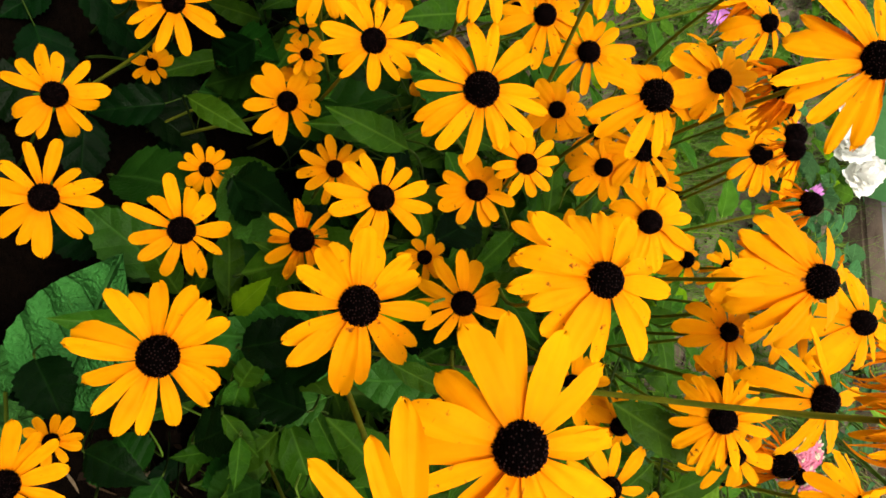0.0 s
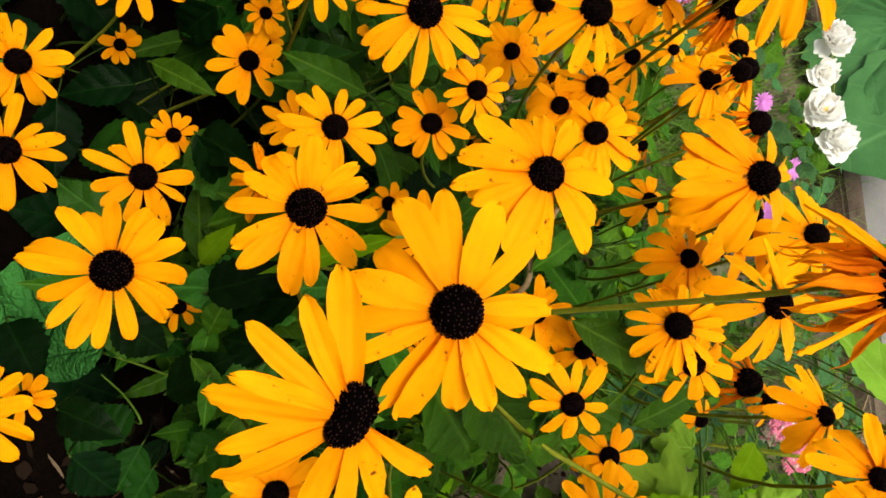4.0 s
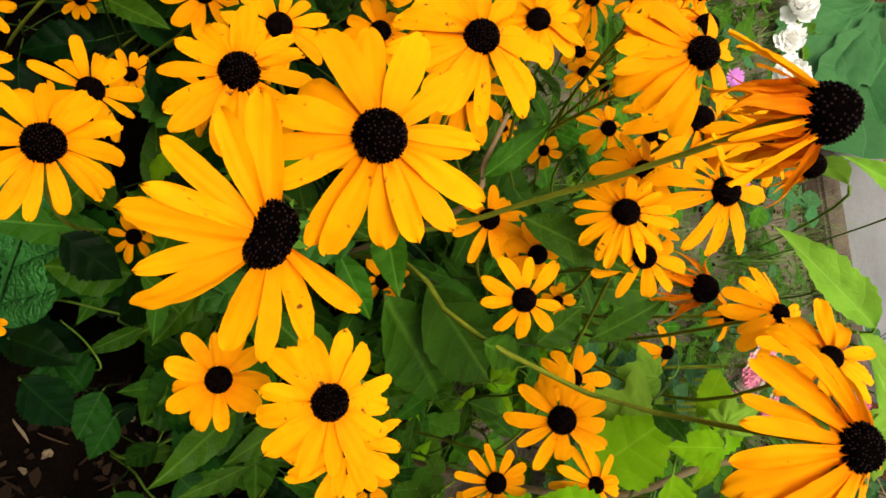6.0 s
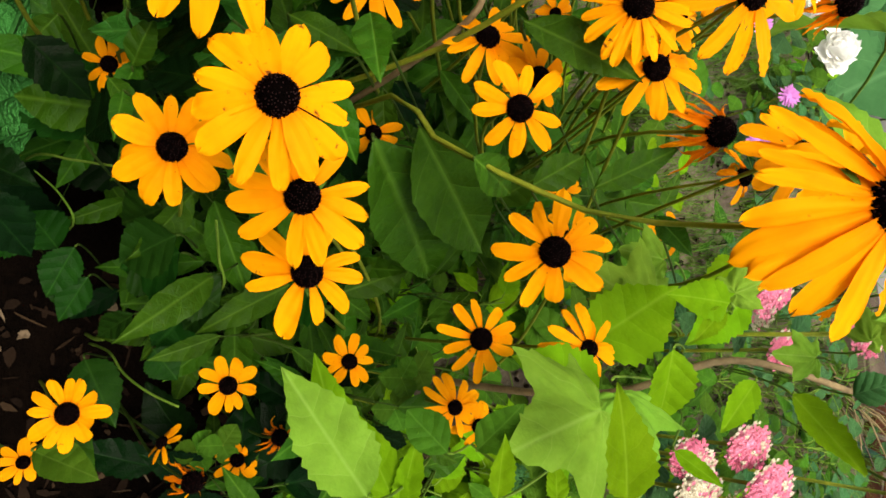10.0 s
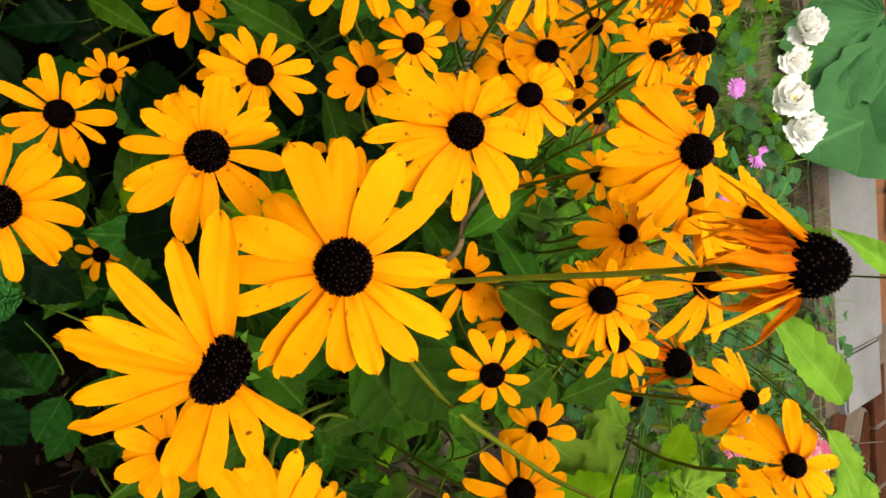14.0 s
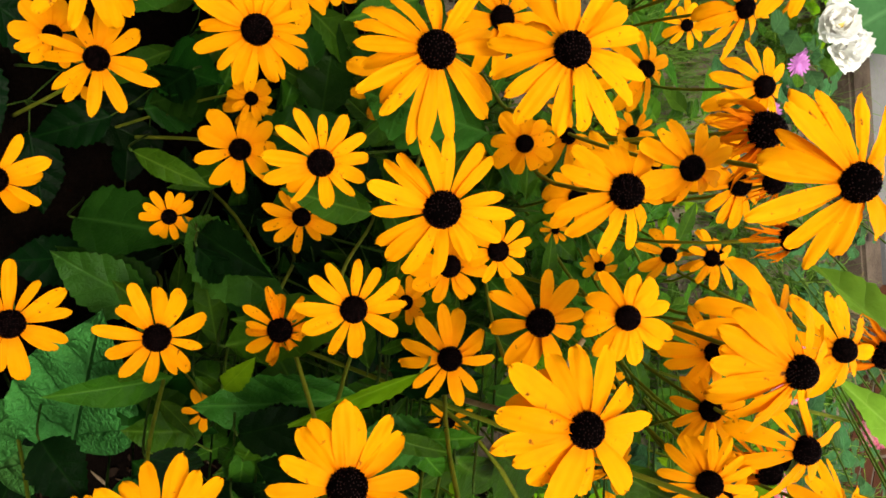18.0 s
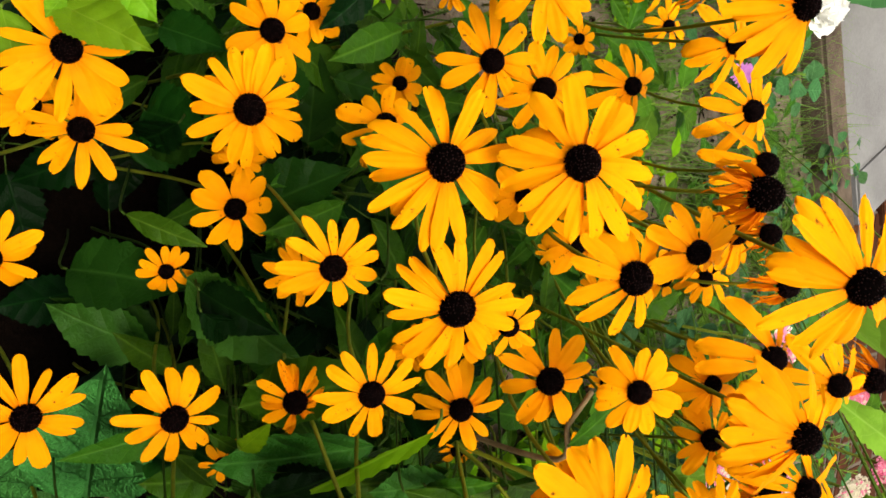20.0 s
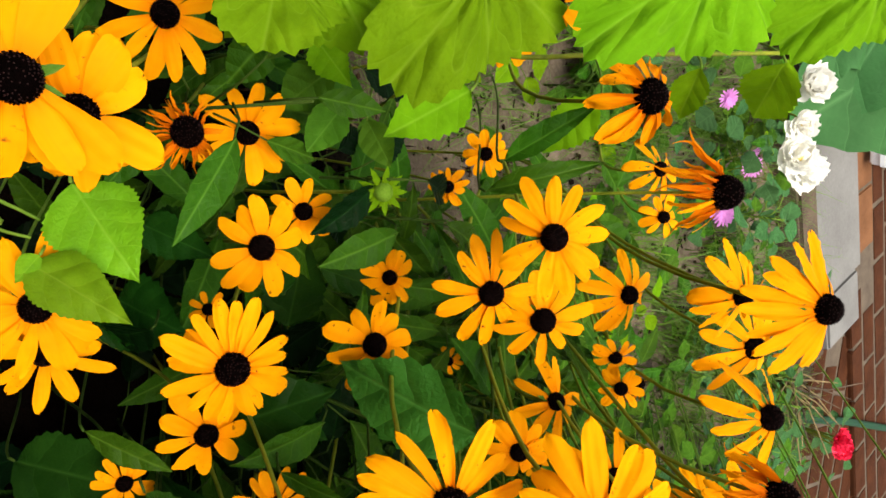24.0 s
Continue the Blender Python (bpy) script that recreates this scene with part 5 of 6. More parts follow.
stalked(holly, (-0.507, 2.276, 0.298), (-0.192, 2.041, 0.190), "grey", (0.18, -0.91, 0.36), 0.9)
stalked(holly, (-0.554, 2.362, 0.425), (-0.209, 2.124, 0.253), "grey", (0.19, -0.93, 0.31), 0.9)
stalked(holly, (-0.372, 2.383, 0.267), (-0.188, 2.090, 0.149), "grey", (-0.05, -0.94, 0.33), 1.0)
side = thing("leafy_plant", (0.34,1.05, 0), "light green plant with long pointed leaves near the kerb", "plant")
stalked(side, (0.210, 0.710, 0.790), (0.119, 0.622, 0.771), "pale", (0.06, -0.40, 0.90), 0.6)
stalked(side, (0.100, 0.777, 0.811), (0.062, 0.692, 0.796), "pale", (0.17, -0.40, 0.90), 0.5)
stalked(side, (0.217, 0.599, 0.832), (0.291, 0.643, 0.843), "pale", (-0.08, -0.40, 0.90), 0.8)
stalked(side, (0.416, 0.650, 0.816), (0.307, 0.642, 0.843), "pale", (-0.25, -0.40, 0.90), 0.7)
stalked(side, (0.365, 0.690, 0.756), (0.351, 0.697, 0.786), "grey", (-0.22, -0.87, 0.43), 1.0)
stalked(side, (0.285, 0.699, 0.785), (0.347, 0.712, 0.822), "maple", (-0.16, -0.40, 0.90), 0.8)
stalked(side, (0.090, 0.645, 0.808), (0.019, 0.708, 0.692), "pale", (-0.53, -0.40, 0.90), 0.5)
stalked(side, (0.283, 0.571, 0.718), (0.266, 0.609, 0.746), "maple", (-0.03, -0.40, 0.90), 0.8)
stalked(side, (0.200, 0.568, 0.840), (0.247, 0.595, 0.861), "pale", (-0.26, -0.40, 0.90), 0.8)
stalked(side, (0.174, 0.668, 0.764), (0.135, 0.684, 0.775), "weed", (-0.12, -0.40, 0.90), 0.8)
stalked(side, (0.286, 0.733, 0.811), (0.300, 0.675, 0.792), "pale", (-0.13, -0.40, 0.90), 1.0)
stalked(side, (0.334, 0.739, 0.742), (0.291, 0.752, 0.775), "maple", (-0.15, -0.40, 0.90), 0.9)

# ---- the lower layers of the bed ----
fr = random.Random(41)


def leafy_plant(place, height, count, kind, size, label, spread=0.09, category="plant", group=""):
    """A low plant: one main stem, leaves on short stalks round it, larger ones lower."""
    x, y = place
    top = thing("leafy_plant", (x, y, 0), label, category, group)
    lean = Vector((fr.uniform(-0.03, 0.03), fr.uniform(-0.03, 0.03), height))
    lines = [([(0, 0, 0), tuple(lean * 0.5 + Vector((0.006, 0, 0))), tuple(lean)], [0.0024, 0.002, 0.0012])]
    for k in range(count):
        a = k * 2.4 + fr.uniform(-0.5, 0.5)
        f = 0.22 + 0.78 * (k + fr.random()) / count
        z = height * f
        out = spread * fr.uniform(0.2, 1.0) * (1.25 - 0.6 * f)
        hub = top.location + lean * f
        root = Vector((hub.x + math.cos(a) * out, hub.y + math.sin(a) * out, z))
        long = size * fr.uniform(0.7, 1.25)
        tip = root + Vector((math.cos(a + fr.uniform(-0.5, 0.5)), math.sin(a + fr.uniform(-0.5, 0.5)), fr.uniform(-0.35, 0.3))).normalized() * long
        leaf(top, root, tip, kind, (fr.uniform(-0.35, 0.35), fr.uniform(-0.5, 0.25), 1), fr.uniform(0.85, 1.2))
        low = lean * max(0.0, f - 0.12)
        a1 = root - top.location
        lines.append(([tuple(low), tuple((low + a1) / 2 + Vector((0, 0, 0.008))), tuple(a1 + (tip - root) * 0.06)], [0.0012, 0.001, 0.0008]))
    part("stem", branches("stem", lines, STEM_DEEP_SHADED if kind in ("dark", "mid") else STEM_PALE), top)
    return top


# These low leaves carry the bed's shade in their near-black green.
DARK_LABEL = "broad-leaved foliage low in the bed, painted near-black for shade"
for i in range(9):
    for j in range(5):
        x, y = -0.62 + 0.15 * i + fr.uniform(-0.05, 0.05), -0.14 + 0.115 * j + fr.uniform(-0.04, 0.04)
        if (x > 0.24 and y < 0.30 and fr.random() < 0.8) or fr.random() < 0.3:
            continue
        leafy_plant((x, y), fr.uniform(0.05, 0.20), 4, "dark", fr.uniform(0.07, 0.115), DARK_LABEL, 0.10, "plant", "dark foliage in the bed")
for i in range(12):
    for j in range(3):
        x, y = -0.54 + 0.1 * i + fr.uniform(-0.05, 0.05), 0.36 + 0.10 * j + fr.uniform(-0.04, 0.04)
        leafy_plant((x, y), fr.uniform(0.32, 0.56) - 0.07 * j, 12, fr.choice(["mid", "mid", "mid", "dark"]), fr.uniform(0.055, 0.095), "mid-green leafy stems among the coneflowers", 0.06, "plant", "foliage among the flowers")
for x, y, tall in ((0.10, 0.24, 0.38), (0.17, 0.29, 0.42), (0.13, 0.35, 0.46), (0.24, 0.35, 0.40), (0.29, 0.40, 0.42)):
    leafy_plant((x, y), tall, 13, "mid", 0.095, "mid-green stems with long pointed leaves among the coneflowers", 0.07, "plant", "foliage among the flowers")
for i in range(16):
    x, y = -0.14 + 0.023 * i + fr.uniform(-0.03, 0.03), fr.uniform(0.56, 0.84)
    leafy_plant((x, y), fr.uniform(0.26, 0.46), 13, "mid", fr.uniform(0.07, 0.10), "mid-green leafy stems behind the coneflowers", 0.08, "plant", "foliage among the flowers")
for i in range(60):
    x, y = fr.uniform(-0.1, 0.95), fr.uniform(0.55, 1.25)
    leafy_plant((x, y), fr.uniform(0.08, 0.26), 10, fr.choice(["light", "weed", "weed", "mid"]), fr.uniform(0.045, 0.085), "light-green leafy weed near the stonecrop", 0.06, "weed", "leafy weeds")
WEED_LABEL = "small light-green weed growing on bare soil"
for i in range(125):
    x, y = fr.uniform(-0.75, 1.1), 0.62 + 1.5 * fr.random() ** 1.15
    leafy_plant((x, y), fr.uniform(0.04, 0.18), 8, fr.choice(["weed", "mid", "mid"] if x > -0.1 else ["weed", "weed", "weed", "light", "mid"]), fr.uniform(0.03, 0.075), WEED_LABEL, 0.05, "weed", "weeds on the soil")


def clover(place, size):
    x, y, z = place
    top = thing("clover", (x, y, 0), "green clover sprig with three heart-shaped leaflets", "clover", "clover sprigs")
    for k in range(3):
        a = k * 2.1 + 0.4
        root = Vector((x, y, z))
        leaf(top, root, root + Vector((math.cos(a), math.sin(a), 0.05)) * size, "weed", (0, -0.4, 1), 1.7)
    part("stalk", tube("stalk", [(0, 0, 0), (0.004, 0, z * 0.5), (0, 0, z)], [0.001] * 3, STEM, 5), top)


for place in ((0.373, 0.480, 0.40), (0.406, 0.474, 0.395), (0.454, 0.312, 0.25), (0.448, 0.335, 0.265), (0.372, 0.52, 0.37), (0.41, 0.44, 0.33)):
    clover(place, 0.026)


def blades(name, count, area, height, mat, label, clumps):
    """Thin curved blades in tufts, as one stuff."""
    verts, faces = [], []
    centres = [(fr.uniform(*area[0]), fr.uniform(*area[1])) for _ in range(clumps)]
    for _ in range(count):
        cx, cy = fr.choice(centres)
        x, y = cx + fr.gauss(0, 0.05), cy + fr.gauss(0, 0.05)
        a, tall, lean = fr.uniform(0, 6.28), height * fr.uniform(0.4, 1.2), fr.uniform(0.2, 1.1)
        w = fr.uniform(0.0008, 0.002)
        o = len(verts)
        for k in range(4):
            u = k / 3
            px, py, pz = x + math.cos(a) * lean * tall * u * u, y + math.sin(a) * lean * tall * u * u, tall * u * (1 - 0.3 * lean * u) - 0.01
            ww = w * (1 - u * 0.92)
            verts += [(px - math.sin(a) * ww, py + math.cos(a) * ww, pz), (px + math.sin(a) * ww, py - math.cos(a) * ww, pz)]
        faces += [(o + 2 * k, o + 2 * k + 1, o + 2 * k + 3, o + 2 * k + 2) for k in range(3)]
    return tagged(new(name, mesh_of(name, verts, faces, mat)), label, "grass", kind="stuff")


blades("grass", 8500, ((-0.8, 1.0), (0.75, 2.2)), 0.16, GRASS, "thin green grass and feathery weeds on the soil", 90)
blades("dry_grass", 1800, ((-0.8, 0.9), (0.5, 2.2)), 0.08, STEM_DRY, "dry straw-coloured grass stalks on the soil", 60)


def litter():
    """Dead leaf bits and wood chips strewn over the soil."""
    verts, faces = [], []
    for k in range(3300):
        x, y = fr.uniform(-0.8, 1.0), fr.uniform(0.5, 2.2)
        a, s = fr.uniform(0, 6.28), fr.uniform(0.004, 0.013)
        if k > 2600:
            x, y, s = fr.uniform(0.26, 0.75), fr.uniform(-0.25, 0.45), fr.uniform(0.005, 0.017)
        z = ground_height(x, y) + 0.004
        o = len(verts)
        slim = fr.choice((0.12, 0.5, 0.8, 1.0))
        s *= 1.8 if slim < 0.2 else 0.85
        ring = [(math.cos(q * 1.047 + 0.4) * fr.uniform(0.45, 1.1), math.sin(q * 1.047 + 0.4) * fr.uniform(0.45, 1.1) * slim) for q in range(6)]
        tilt = fr.uniform(-0.4, 0.4)
        for lift in (0, 0.0025):
            for u, v in ring:
                px, py = u * s, v * s * 0.8
                verts.append((x + px * math.cos(a) - py * math.sin(a), y + px * math.sin(a) + py * math.cos(a), z + lift + px * tilt))
        faces += [tuple(o + 6 + k for k in range(6))] + [(o + k, o + (k + 1) % 6, o + 6 + (k + 1) % 6, o + 6 + k) for k in range(6)]
    return tagged(new("leaf_litter", mesh_of("leaf_litter", verts, faces, LITTER, False)), "brown dead leaf bits and chips on the soil", "litter", kind="stuff")


litter()


# ---- roses, asters, stonecrop, geranium ----
def cup_petal(name, mat, curl, r, ruffle=0.0):
    """A broad rounded petal of length 1 that curls up like a spoon, with a ruffled, notched rim."""
    nu, nv = 7, 8
    verts = []
    phase = r.uniform(0, 6)
    for i in range(nu + 1):
        u = i / nu
        half = 0.52 * math.sin(min(1, u / 0.65) * math.pi / 2) ** 0.7 * (1 - max(0, (u - 0.65) / 0.35) ** 2 * 0.45)
        for j in range(nv + 1):
            v = 2 * j / nv - 1
            x = u * (1 - 0.10 * v * v * u - ruffle * 0.10 * u * u * (1 + math.sin(5 * v + phase)))
            z = x * math.sin(curl * u) + 0.22 * v * v * half + (0.03 + 0.09 * ruffle * u * u) * math.sin(7 * v + 4 * u + phase)
            verts.append((x * math.cos(curl * u), half * v, z))
    return mesh_of(name, verts, grid_faces(nu, nv), mat)


ROSE_PETALS = [cup_petal("petal", WHITE_PETAL, c, fr, 0.6) for c in (0.1, 0.3, 0.5, 0.7, 0.9, 1.1)]
RED_PETALS = [cup_petal("petal", RED, c, fr, 0.7) for c in (0.3, 0.5, 0.8)]


def bloom(parent, place, size, petals, pool, way, heart=None, name="rose"):
    """A full bloom of overlapping petals under its bush."""
    m = Matrix.Translation(Vector(place) - parent.location) @ frame_of(Vector(way).cross((0.3, 0.8, 0.1)), way)
    head = new(name)
    head.parent, head.matrix_basis = parent, m
    for k in range(petals):
        f = k / petals
        s = size * (1.0 - 0.55 * f)
        part("petal", fr.choice(pool), head, pose(0, 0, -size * 0.30 + size * 0.35 * f, 0, 0, k * 137.5 + fr.uniform(-15, 15)) @ pose(0, 0, 0, fr.uniform(-18, 18), 14 - 52 * f + fr.uniform(-12, 12)) @ Matrix.Scale(s * fr.uniform(0.85, 1.08), 4))
    if heart:
        bm = bmesh.new()
        bmesh.ops.create_icosphere(bm, subdivisions=2, radius=size * 0.21)
        for v in bm.verts:
            v.co += v.co.normalized() * fr.uniform(-0.04, 0.05) * size
        me = bpy.data.meshes.new("flower_heart")
        bm.to_mesh(me)
        bm.free()
        me.materials.append(heart)
        part("flower_heart", me, head, pose(0, 0, size * 0.18), "yellow stamens")
    return head


rose_bush = thing("rose_bush", (-0.22, 1.92, 0), "white rose bush with four open double blooms", "rose")
for place, size, n, heart in (((-0.315, 1.368, 0.43), 0.043, 36, None), ((-0.248, 1.331, 0.425), 0.036, 24, ROSE_HEART), ((-0.193, 1.37, 0.402), 0.048, 30, ROSE_HEART), ((-0.149, 1.478, 0.374), 0.050, 40, None)):
    bloom(rose_bush, place, size, n, ROSE_PETALS, (fr.uniform(-0.2, 0.2), -0.55, 0.8), heart)
    a = Vector(place) - rose_bush.location
    part("stem", tube("stem", bezier(Vector((0, 0, 0)), Vector((0, 0, 0.2)), a + Vector((0, 0.10, -0.06)), a + Vector((0, 0, -0.01)), 8), [0.0022] * 9, STEM, 6), rose_bush)
for k in range(46):
    root = rose_bush.location + Vector((fr.uniform(-0.2, 0.3), fr.uniform(-0.62, -0.1), fr.uniform(0.06, 0.34)))
    leaf(rose_bush, root, root + Vector((fr.uniform(-1, 1), fr.uniform(-1, 1), fr.uniform(-0.3, 0.3))).normalized() * fr.uniform(0.03, 0.055), fr.choice(["mid", "weed", "grey"]), (fr.uniform(-0.3, 0.3), -0.5, 1), 1.5)


def aster_mesh():
    verts, faces = [], []
    r = random.Random(9)
    for ring, (n, reach, lift) in enumerate(((17, 1.0, 0.10), (15, 0.85, 0.24), (12, 0.6, 0.4))):
        for k in range(n):
            a = 2 * math.pi * (k + r.uniform(-0.2, 0.2)) / n
            l = reach * r.uniform(0.85, 1.08)
            o = len(verts)
            for u, w in ((0.05, 0.03), (0.45, 0.085), (0.85, 0.09), (1.0, 0.03)):
                for s in (-1, 1):
                    verts.append((u * l * math.cos(a) - s * w * math.sin(a), u * l * math.sin(a) + s * w * math.cos(a), lift * u + 0.02 * ring))
            faces += [(o + 2 * i, o + 2 * i + 2, o + 2 * i + 3, o + 2 * i + 1) for i in range(3)]
    o = len(verts)
    for k in range(8):
        a = math.pi * k / 4
        verts.append((0.2 * math.cos(a), 0.2 * math.sin(a), 0.16))
    faces.append(tuple(range(o, o + 8)))
    return mesh_of("flower_head", verts, faces, PINK)


ASTER = aster_mesh()
for place, size in (((-0.024, 1.587, 0.144), 0.030), ((-0.121, 1.656, 0.176), 0.028), ((-0.142, 1.722, 0.143), 0.024), ((-0.28, 1.60, 0.15), 0.026), ((-0.50, 1.36, 0.13), 0.028)):
    x, y, z = place
    top = thing("aster", (x + 0.03, y - 0.04, 0), "small mauve-pink aster on a thin green stem", "aster", "pink asters")
    part("flower_head", ASTER, top, pose(-0.03, 0.04, z, 38 + fr.uniform(-12, 12), fr.uniform(-15, 15), fr.uniform(0, 90)) @ Matrix.Scale(size, 4), "mauve-pink rayed head")
    part("stem", tube("stem", bezier(Vector((0, 0, 0)), Vector((0, 0, z * 0.5)), Vector((-0.03, 0.045, z * 0.7)), Vector((-0.03, 0.04, z)), 7), [0.0014] * 8, STEM, 5), top)
    for k in range(4):
        root = Vector((x + 0.02, y - 0.03, z * fr.uniform(0.2, 0.7)))
        leaf(top, root, root + Vector((fr.uniform(-1, 1), fr.uniform(-1, 1), 0.3)).normalized() * 0.045, "weed", (0, -0.3, 1), 0.7)


def floret_ball(r, count, mats):
    """A domed head of tiny starry florets over a solid core."""
    verts, faces, idx = [], [], []
    for i in range(6):
        for j in range(14):
            a, b = 0.02 + i * 0.33, j * math.pi / 7
            verts.append((0.72 * math.sin(a) * math.cos(b), 0.72 * math.sin(a) * math.sin(b), 0.38 * math.cos(a)))
    for i in range(5):
        for j in range(14):
            faces.append((i * 14 + j, (i + 1) * 14 + j, (i + 1) * 14 + (j + 1) % 14, i * 14 + (j + 1) % 14))
            idx.append(0)
    for k in range(count):
        f = (k + 0.5) / count
        a, b = math.acos(1 - f * 1.15), k * 2.39996
        c = Vector((math.sin(a) * math.cos(b), math.sin(a) * math.sin(b), 0.55 * math.cos(a))) * r.uniform(0.72, 1.1)
        o, s = len(verts), r.uniform(0.09, 0.15)
        turn = r.uniform(0, 6.28)
        verts.append(tuple(c + Vector((0, 0, s * 0.7))))
        for q in range(10):
            rad = s if q % 2 else s * 0.4
            verts.append(tuple(c + Vector((math.cos(turn + q * 0.628) * rad, math.sin(turn + q * 0.628) * rad, 0.3 * s * (q % 2)))))
        faces += [(o, o + 1 + q, o + 1 + (q + 1) % 10) for q in range(10)]
        idx += [0 if r.random() < 0.8 else 1] * 10
    return mesh_of("flower_head", verts, faces, mats, False, idx)


HEADS = [floret_ball(fr, 190, [PINK_SEDUM, CREAM_SEDUM]), floret_ball(fr, 190, [CREAM_SEDUM, PINK_SEDUM])]
for place, size, which in (((0.514, 0.903, 0.44), 0.030, 0), ((0.506, 0.984, 0.475), 0.036, 0), ((0.555, 0.989, 0.50), 0.040, 0), ((0.558, 0.905, 0.45), 0.034, 1), ((0.53, 0.93, 0.44), 0.024, 1), ((0.585, 1.192, 0.60), 0.036, 0), ((0.63, 1.15, 0.56), 0.032, 1), ((0.295, 0.999, 0.505), 0.036, 0), ((0.342, 0.982, 0.635), 0.026, 0), ((0.32, 1.02, 0.47), 0.028, 1), ((0.57, 0.95, 0.43), 0.028, 1), ((0.60, 0.98, 0.47), 0.03, 1), ((0.387, 1.127, 0.45), 0.034, 0)):
    x, y, z = place
    top = thing("stonecrop", (x + 0.02, y + 0.02, 0), ("deep pink" if which == 0 else "faded cream") + " stonecrop flower head on a fleshy stem", "stonecrop", "stonecrop heads")
    part("flower_head", HEADS[which], top, pose(-0.02, -0.02, z, 22, fr.uniform(-12, 12), fr.uniform(0, 90)) @ Matrix.Scale(size, 4))
    part("stem", tube("stem", [(0, 0, 0), (0.004, 0, z * 0.5), (-0.02, -0.02, z)], [0.003] * 3, STEM, 6), top)
    for k in range(6):
        root = Vector((x + 0.01, y + 0.01, z * fr.uniform(0.2, 0.85)))
        leaf(top, root, root + Vector((fr.uniform(-1, 1), fr.uniform(-1, 1), 0.25)).normalized() * 0.045, "grey", (0, -0.2, 1), 1.1)

for foot, heads in (((0.83, 2.28, 0), ((0.765, 2.16, 0.20), (0.80, 2.20, 0.185), (0.84, 2.25, 0.175), (0.87, 2.27, 0.165))),):
    top = thing("geranium", foot, "red geranium with grey-green rounded leaves", "geranium")
    for place in heads:
        bloom(top, place, 0.040, 16, RED_PETALS, (0, -0.5, 0.85), None, "flower_head")
        a = Vector(place) - top.location
        part("stem", tube("stem", [(0, 0, 0), (a.x * 0.5, a.y * 0.5, a.z * 0.6), tuple(a)], [0.0025] * 3, STEM, 6), top)
    for k in range(26):
        root = Vector(foot) + Vector((fr.uniform(-0.16, 0.16), fr.uniform(-0.16, 0.16), fr.uniform(0.03, 0.15)))
        leaf(top, root, root + Vector((fr.uniform(-1, 1), fr.uniform(-1, 1), 0.1)).normalized() * fr.uniform(0.03, 0.05), "grey", (0, -0.5, 1), 1.3)
for foot, tall, n in (((0.31, 2.16), 0.16, 9), ((0.25, 1.62), 0.2, 22), ((-0.02, 1.66), 0.26, 40), ((-0.12, 1.78), 0.2, 34), ((0.42, 1.75), 0.22, 22), ((0.60, 1.95), 0.18, 20), ((0.36, 2.17), 0.13, 12), ((0.43, 1.95), 0.14, 16), ((0.55, 1.60), 0.26, 24), ((1.00, 1.75), 0.30, 30), ((1.06, 1.96), 0.26, 28), ((0.94, 1.92), 0.24, 26), ((1.16, 1.86), 0.28, 26), ((0.84, 1.76), 0.26, 26), ((0.72, 1.97), 0.16, 18)):
    leafy_plant(foot, tall, n, "grey", 0.04, "low grey-green bushy plant beside the kerb", 0.11, "plant", "low plants by the kerb")

for foot, tall in (((0.62, 1.22), 0.34), ((0.74, 1.38), 0.30), ((0.66, 1.58), 0.28), ((0.80, 1.62), 0.32), ((0.86, 1.30), 0.34), ((0.72, 1.80), 0.2), ((0.50, 1.32), 0.24), ((0.95, 1.55), 0.3)):
    leafy_plant(foot, tall, 26, fr.choice(["weed", "light", "grey"]), 0.055, "bushy light-green plant between stonecrop and geranium", 0.11, "plant", "bushy plants near the paving")

# dead twigs, straw stem, woody branch, thorny runner, hose and box
twigs = thing("dry_twigs", (0.60, 2.12, 0), "bundle of dry grey-brown stalks beside the kerb", "twigs")
for k in range(46):
    a = fr.uniform(-2.8, 1.4)
    reach = fr.uniform(0.08, 0.24)
    tip = Vector((math.cos(a) * reach, math.sin(a) * reach, fr.uniform(0.06, 0.20)))
    foot = Vector((fr.uniform(-0.03, 0.03), fr.uniform(-0.03, 0.03), 0))
    bend = (foot + tip) * 0.5 + Vector((fr.uniform(-0.02, 0.02), fr.uniform(-0.02, 0.02), 0.03))
    part("twig", tube("twig", [tuple(foot), tuple(bend), tuple(tip)], [0.0032, 0.0026, 0.0016], STEM_DRY if k % 3 else WOOD, 5), twigs)


def stalk_thing(name, points, radius, mat, label, category):
    base = Vector((points[0][0], points[0][1], 0))
    top = thing(name, base, label, category)
    pts = [Vector(p) - base for p in points]
    line = []
    for i in range(len(pts) - 1):
        a, b, c, d = pts[max(i - 1, 0)], pts[i], pts[i + 1], pts[min(i + 2, len(pts) - 1)]
        for k in range(6):
            t = k / 6
            line.append(0.5 * (2 * b + (c - a) * t + (2 * a - 5 * b + 4 * c - d) * t * t + (3 * b - a - 3 * c + d) * t ** 3))
    line.append(pts[-1])
    part("stem", tube("stem", line, [radius * (1.15 - 0.4 * i / len(line)) for i in range(len(line))], mat, 8), top)
    return top


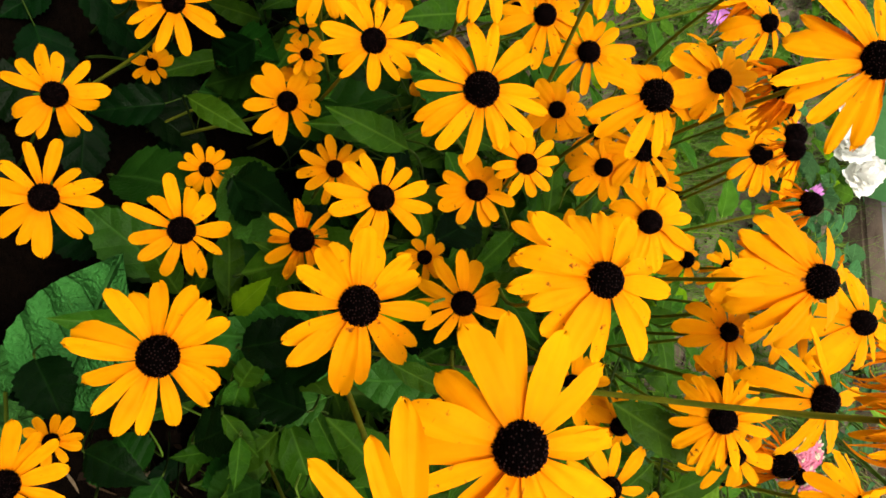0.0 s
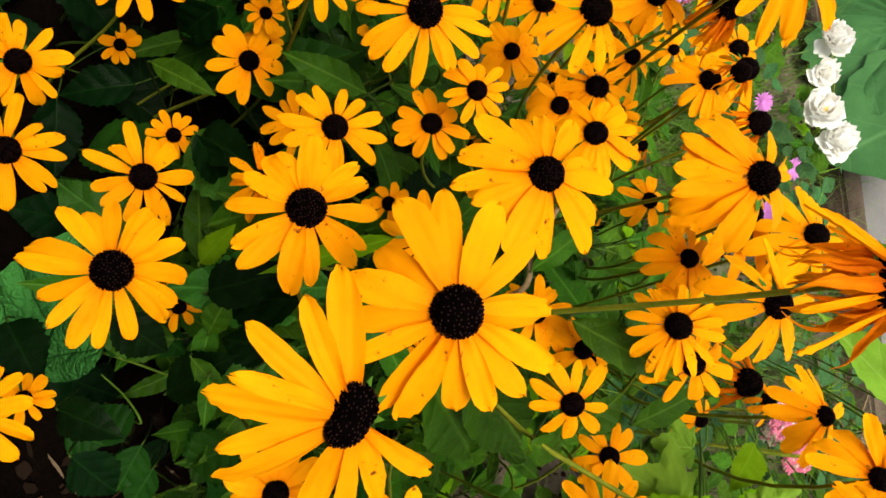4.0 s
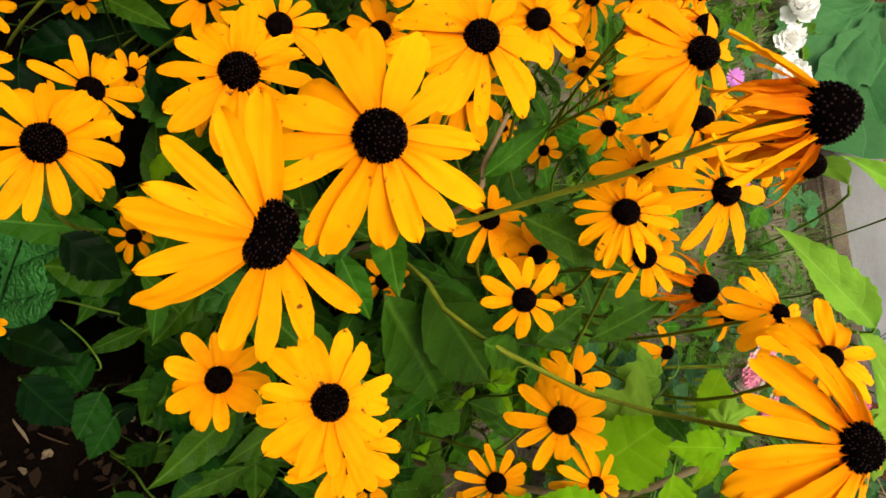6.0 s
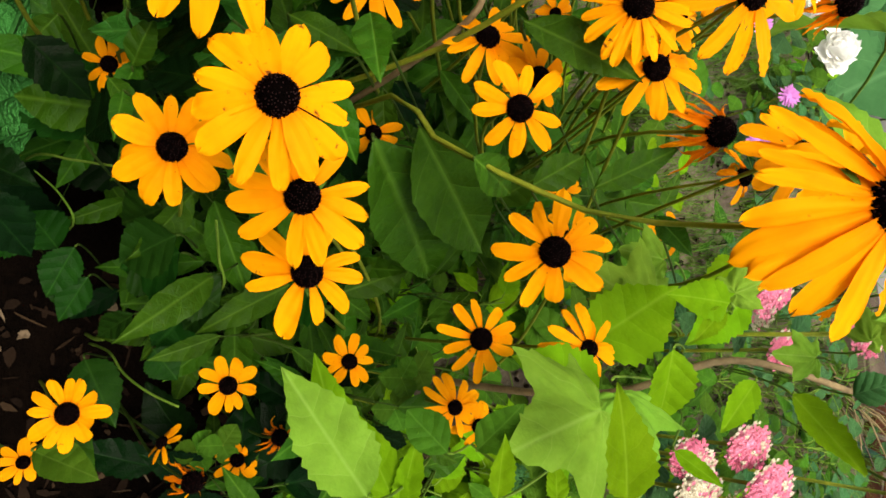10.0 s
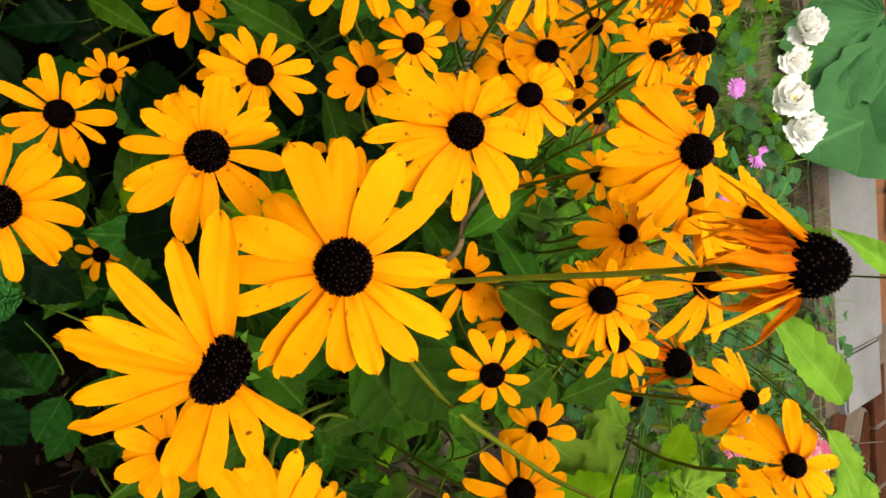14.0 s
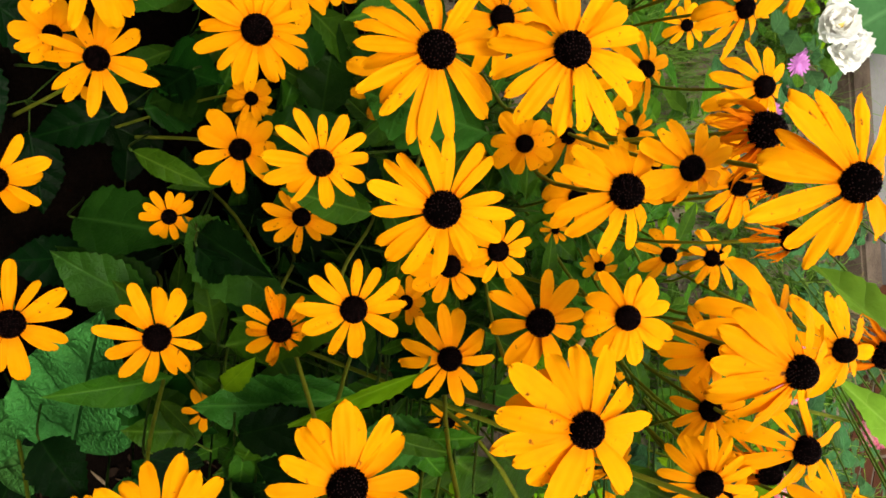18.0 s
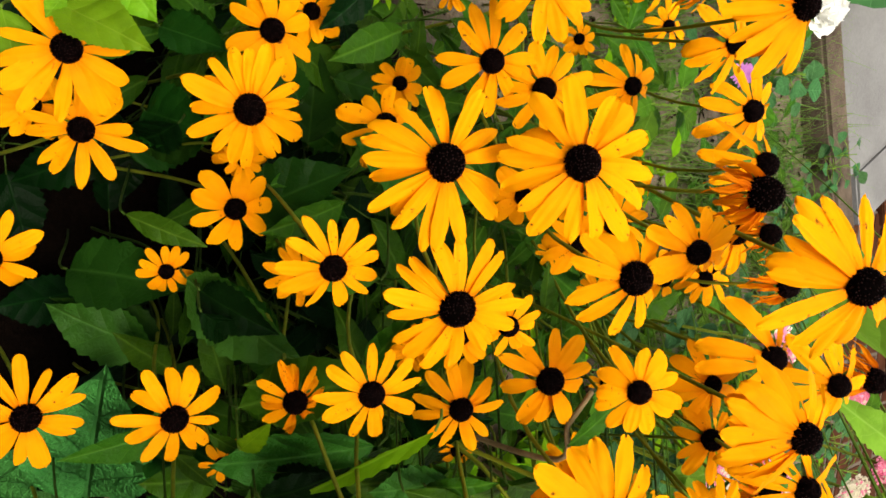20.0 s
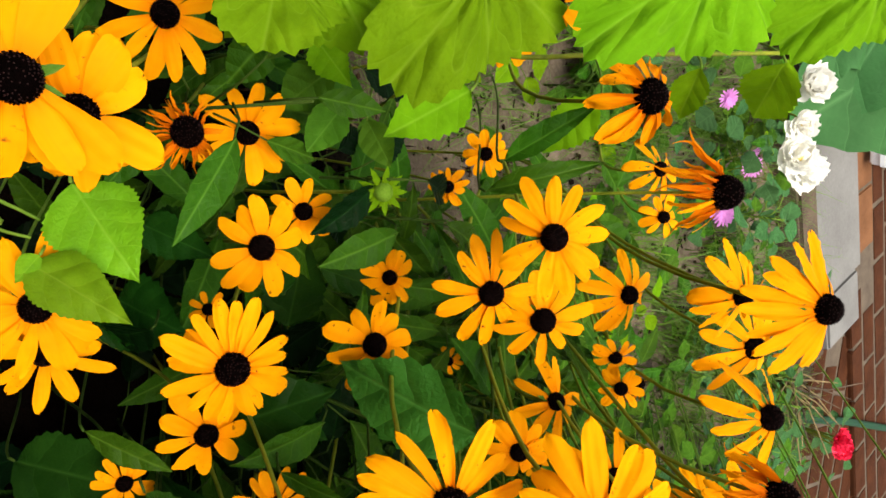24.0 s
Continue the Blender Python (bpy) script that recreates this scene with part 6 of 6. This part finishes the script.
stalk_thing("straw_stem", [(0.12, 0.40, 0), (0.115, 0.38, 0.40), (0.091, 0.378, 0.640), (0.056, 0.389, 0.663), (0.024, 0.397, 0.684)], 0.0026, STEM_DRY, "dry straw-coloured flower stem, bent over", "stem")
stalk_thing("branch", [(0.40, 0.60, 0), (0.40, 0.61, 0.35), (0.385, 0.629, 0.549), (0.349, 0.703, 0.641), (0.387, 0.827, 0.697)], 0.0042, STEM_DRY, "brown woody branch among the light-green leaves", "branch")
THORNY = "pale green thorny runner lying over the soil"
for points, thick, label in (
    (((0.340, 0.242, 0), (0.340, 0.242, 0.100), (0.328, 0.267, 0.131), (0.307, 0.307, 0.186), (0.302, 0.340, 0.247), (0.301, 0.365, 0.265)), 0.0022, THORNY),
    (((0.310, 0.300, 0), (0.307, 0.307, 0.186), (0.292, 0.283, 0.208)), 0.0012, THORNY),
    (((0.330, 0.262, 0), (0.328, 0.267, 0.131), (0.302, 0.273, 0.175)), 0.0012, THORNY),
    (((0.304, 0.330, 0), (0.302, 0.327, 0.226), (0.320, 0.320, 0.207)), 0.0010, THORNY),
    (((0.353, 0.247, 0), (0.353, 0.247, 0.127), (0.374, 0.255, 0.167), (0.391, 0.271, 0.214), (0.403, 0.292, 0.253)), 0.0016, "pale green bare shoot over the soil"),
    (((0.290, 0.330, 0), (0.280, 0.320, 0.297), (0.245, 0.304, 0.350), (0.214, 0.282, 0.411)), 0.0016, "pale bare stalk below the flowers"),
    (((0.135, 0.155, 0), (0.139, 0.162, 0.211), (0.150, 0.186, 0.275), (0.162, 0.210, 0.340)), 0.0014, "pale bare stalk below the flowers"),
    (((0.220, 0.195, 0), (0.213, 0.188, 0.271), (0.185, 0.176, 0.280), (0.160, 0.157, 0.254)), 0.0011, "thin green shoot arching over the soil"),
):
    stalk_thing("runner", points, thick, STEM_PALE, label, "shoot")
for points in ([(-0.382, 0.122, 0), (-0.362, 0.152, 0.441), (-0.348, 0.156, 0.450), (-0.338, 0.167, 0.456), (-0.330, 0.176, 0.460)], [(-0.361, 0.120, 0), (-0.341, 0.150, 0.449), (-0.330, 0.152, 0.455), (-0.321, 0.168, 0.465)]):
    stalk_thing("shoot", points, 0.0013, STEM_PALE, "pale green stalk of the heart-leaved shoot", "stem")
stalk_thing("shoot", [(-0.60, 0.50, 0), (-0.50, 0.45, 0.4), (-0.41, 0.475, 0.544), (-0.394, 0.559, 0.619), (-0.381, 0.709, 0.68)], 0.0022, STEM, "thin green stem of the mallow", "stem")
hose = tagged(new("garden_hose", tube("garden_hose", [(0.70, 1.95, 0.03), (0.78, 2.23, 0.035), (0.95, 2.62, 0.035), (1.18, 3.10, 0.05), (1.4, 3.6, 0.05)], [0.014] * 5, HOSE, 12)), "dark green garden hose across the brick paving", "hose")


def plastic_box():
    bm = bmesh.new()
    bmesh.ops.create_cube(bm, size=1.0)
    for v in bm.verts:
        s = 1.0 if v.co.z > 0 else 0.88
        v.co = Vector((v.co.x * 0.26 * s, v.co.y * 0.34 * s, v.co.z * 0.13))
    upper = [f for f in bm.faces if f.normal.z > 0.9]
    bmesh.ops.inset_region(bm, faces=upper, thickness=0.012)
    bmesh.ops.translate(bm, verts=list({v for f in upper for v in f.verts}), vec=(0, 0, -0.10))
    bmesh.ops.bevel(bm, geom=list(bm.edges), offset=0.006, segments=2, affect="EDGES")
    me = bpy.data.meshes.new("plastic_box")
    bm.to_mesh(me)
    bm.free()
    me.materials.append(PLASTIC)
    ob = new("plastic_box", me)
    ob.location = (-0.075, 2.86, 0.118)
    return tagged(ob, "empty white plastic box standing on the paving", "box")


plastic_box()

# an unopened bud among the flowers
bud = thing("coneflower_bud", (-0.29, 0.42, 0), "green unopened coneflower bud with a star of sepals", "bud")
bud_at = Vector((-0.297, 0.450, 0.441)) - bud.location
bud_star = SEPALS.copy()
bud_star.materials.clear()
bud_star.materials.append(LEAF_LIGHT)
part("calyx", bud_star, bud, Matrix.Translation(bud_at) @ pose(0, 0, 0, 25) @ Matrix.Scale(0.029, 4))
part("calyx", bud_star, bud, Matrix.Translation(bud_at + Vector((0, 0, 0.003))) @ pose(0, 0, 0, 25, 0, 20) @ Matrix.Scale(0.020, 4))
bud_heart = CONES[0].copy()
bud_heart.materials.clear()
for stuff in (LEAF_PALE_SUNLIT, BUD_HEART):
    bud_heart.materials.append(stuff)
part("heart", bud_heart, bud, Matrix.Translation(bud_at) @ pose(0, 0, 0, 25) @ Matrix.Scale(0.009, 4), "pale green bud heart")
part("stem", tube("stem", [(0, 0, 0), (0, 0.01, 0.25), tuple(bud_at)], [0.0018] * 3, STEM, 6), bud)

bur = thing("flower_bud", (0.463, 0.703, 0), "pale green bur-like flower bud with curled bracts", "bud")
bur_at = Vector((0, -0.16, 0.507))
for k in range(5):
    part("bracts", SEPALS, bur, Matrix.Translation(bur_at + Vector((0, 0, 0.003 * k))) @ pose(0, 0, 0, 30, 0, 17 * k) @ Matrix.Diagonal((0.021 - 0.003 * k, 0.021 - 0.003 * k, -0.03 - 0.012 * k, 1)))
bur_heart = CONES[1].copy()
bur_heart.materials.clear()
for stuff in (LEAF_GREY, LEAF_WEED):
    bur_heart.materials.append(stuff)
part("heart", bur_heart, bur, Matrix.Translation(bur_at) @ pose(0, 0, 0, 30) @ Matrix.Scale(0.014, 4), "pale grey-green heart")
part("stem", tube("stem", [(0, 0, 0), (0, -0.07, bur_at.z * 0.5), tuple(bur_at)], [0.0018] * 3, STEM_PALE, 6), bur)

edging = tagged(new("edging_board", box_mesh("edging_board", (1.5, 0.11, 0.09), WOOD, 0.01, 0.01, kr)), "weathered dark wooden edging board before the kerb", "board")
edging.matrix_world = pose(-0.15, 2.165, 0.03, 0, 0, 8.5)
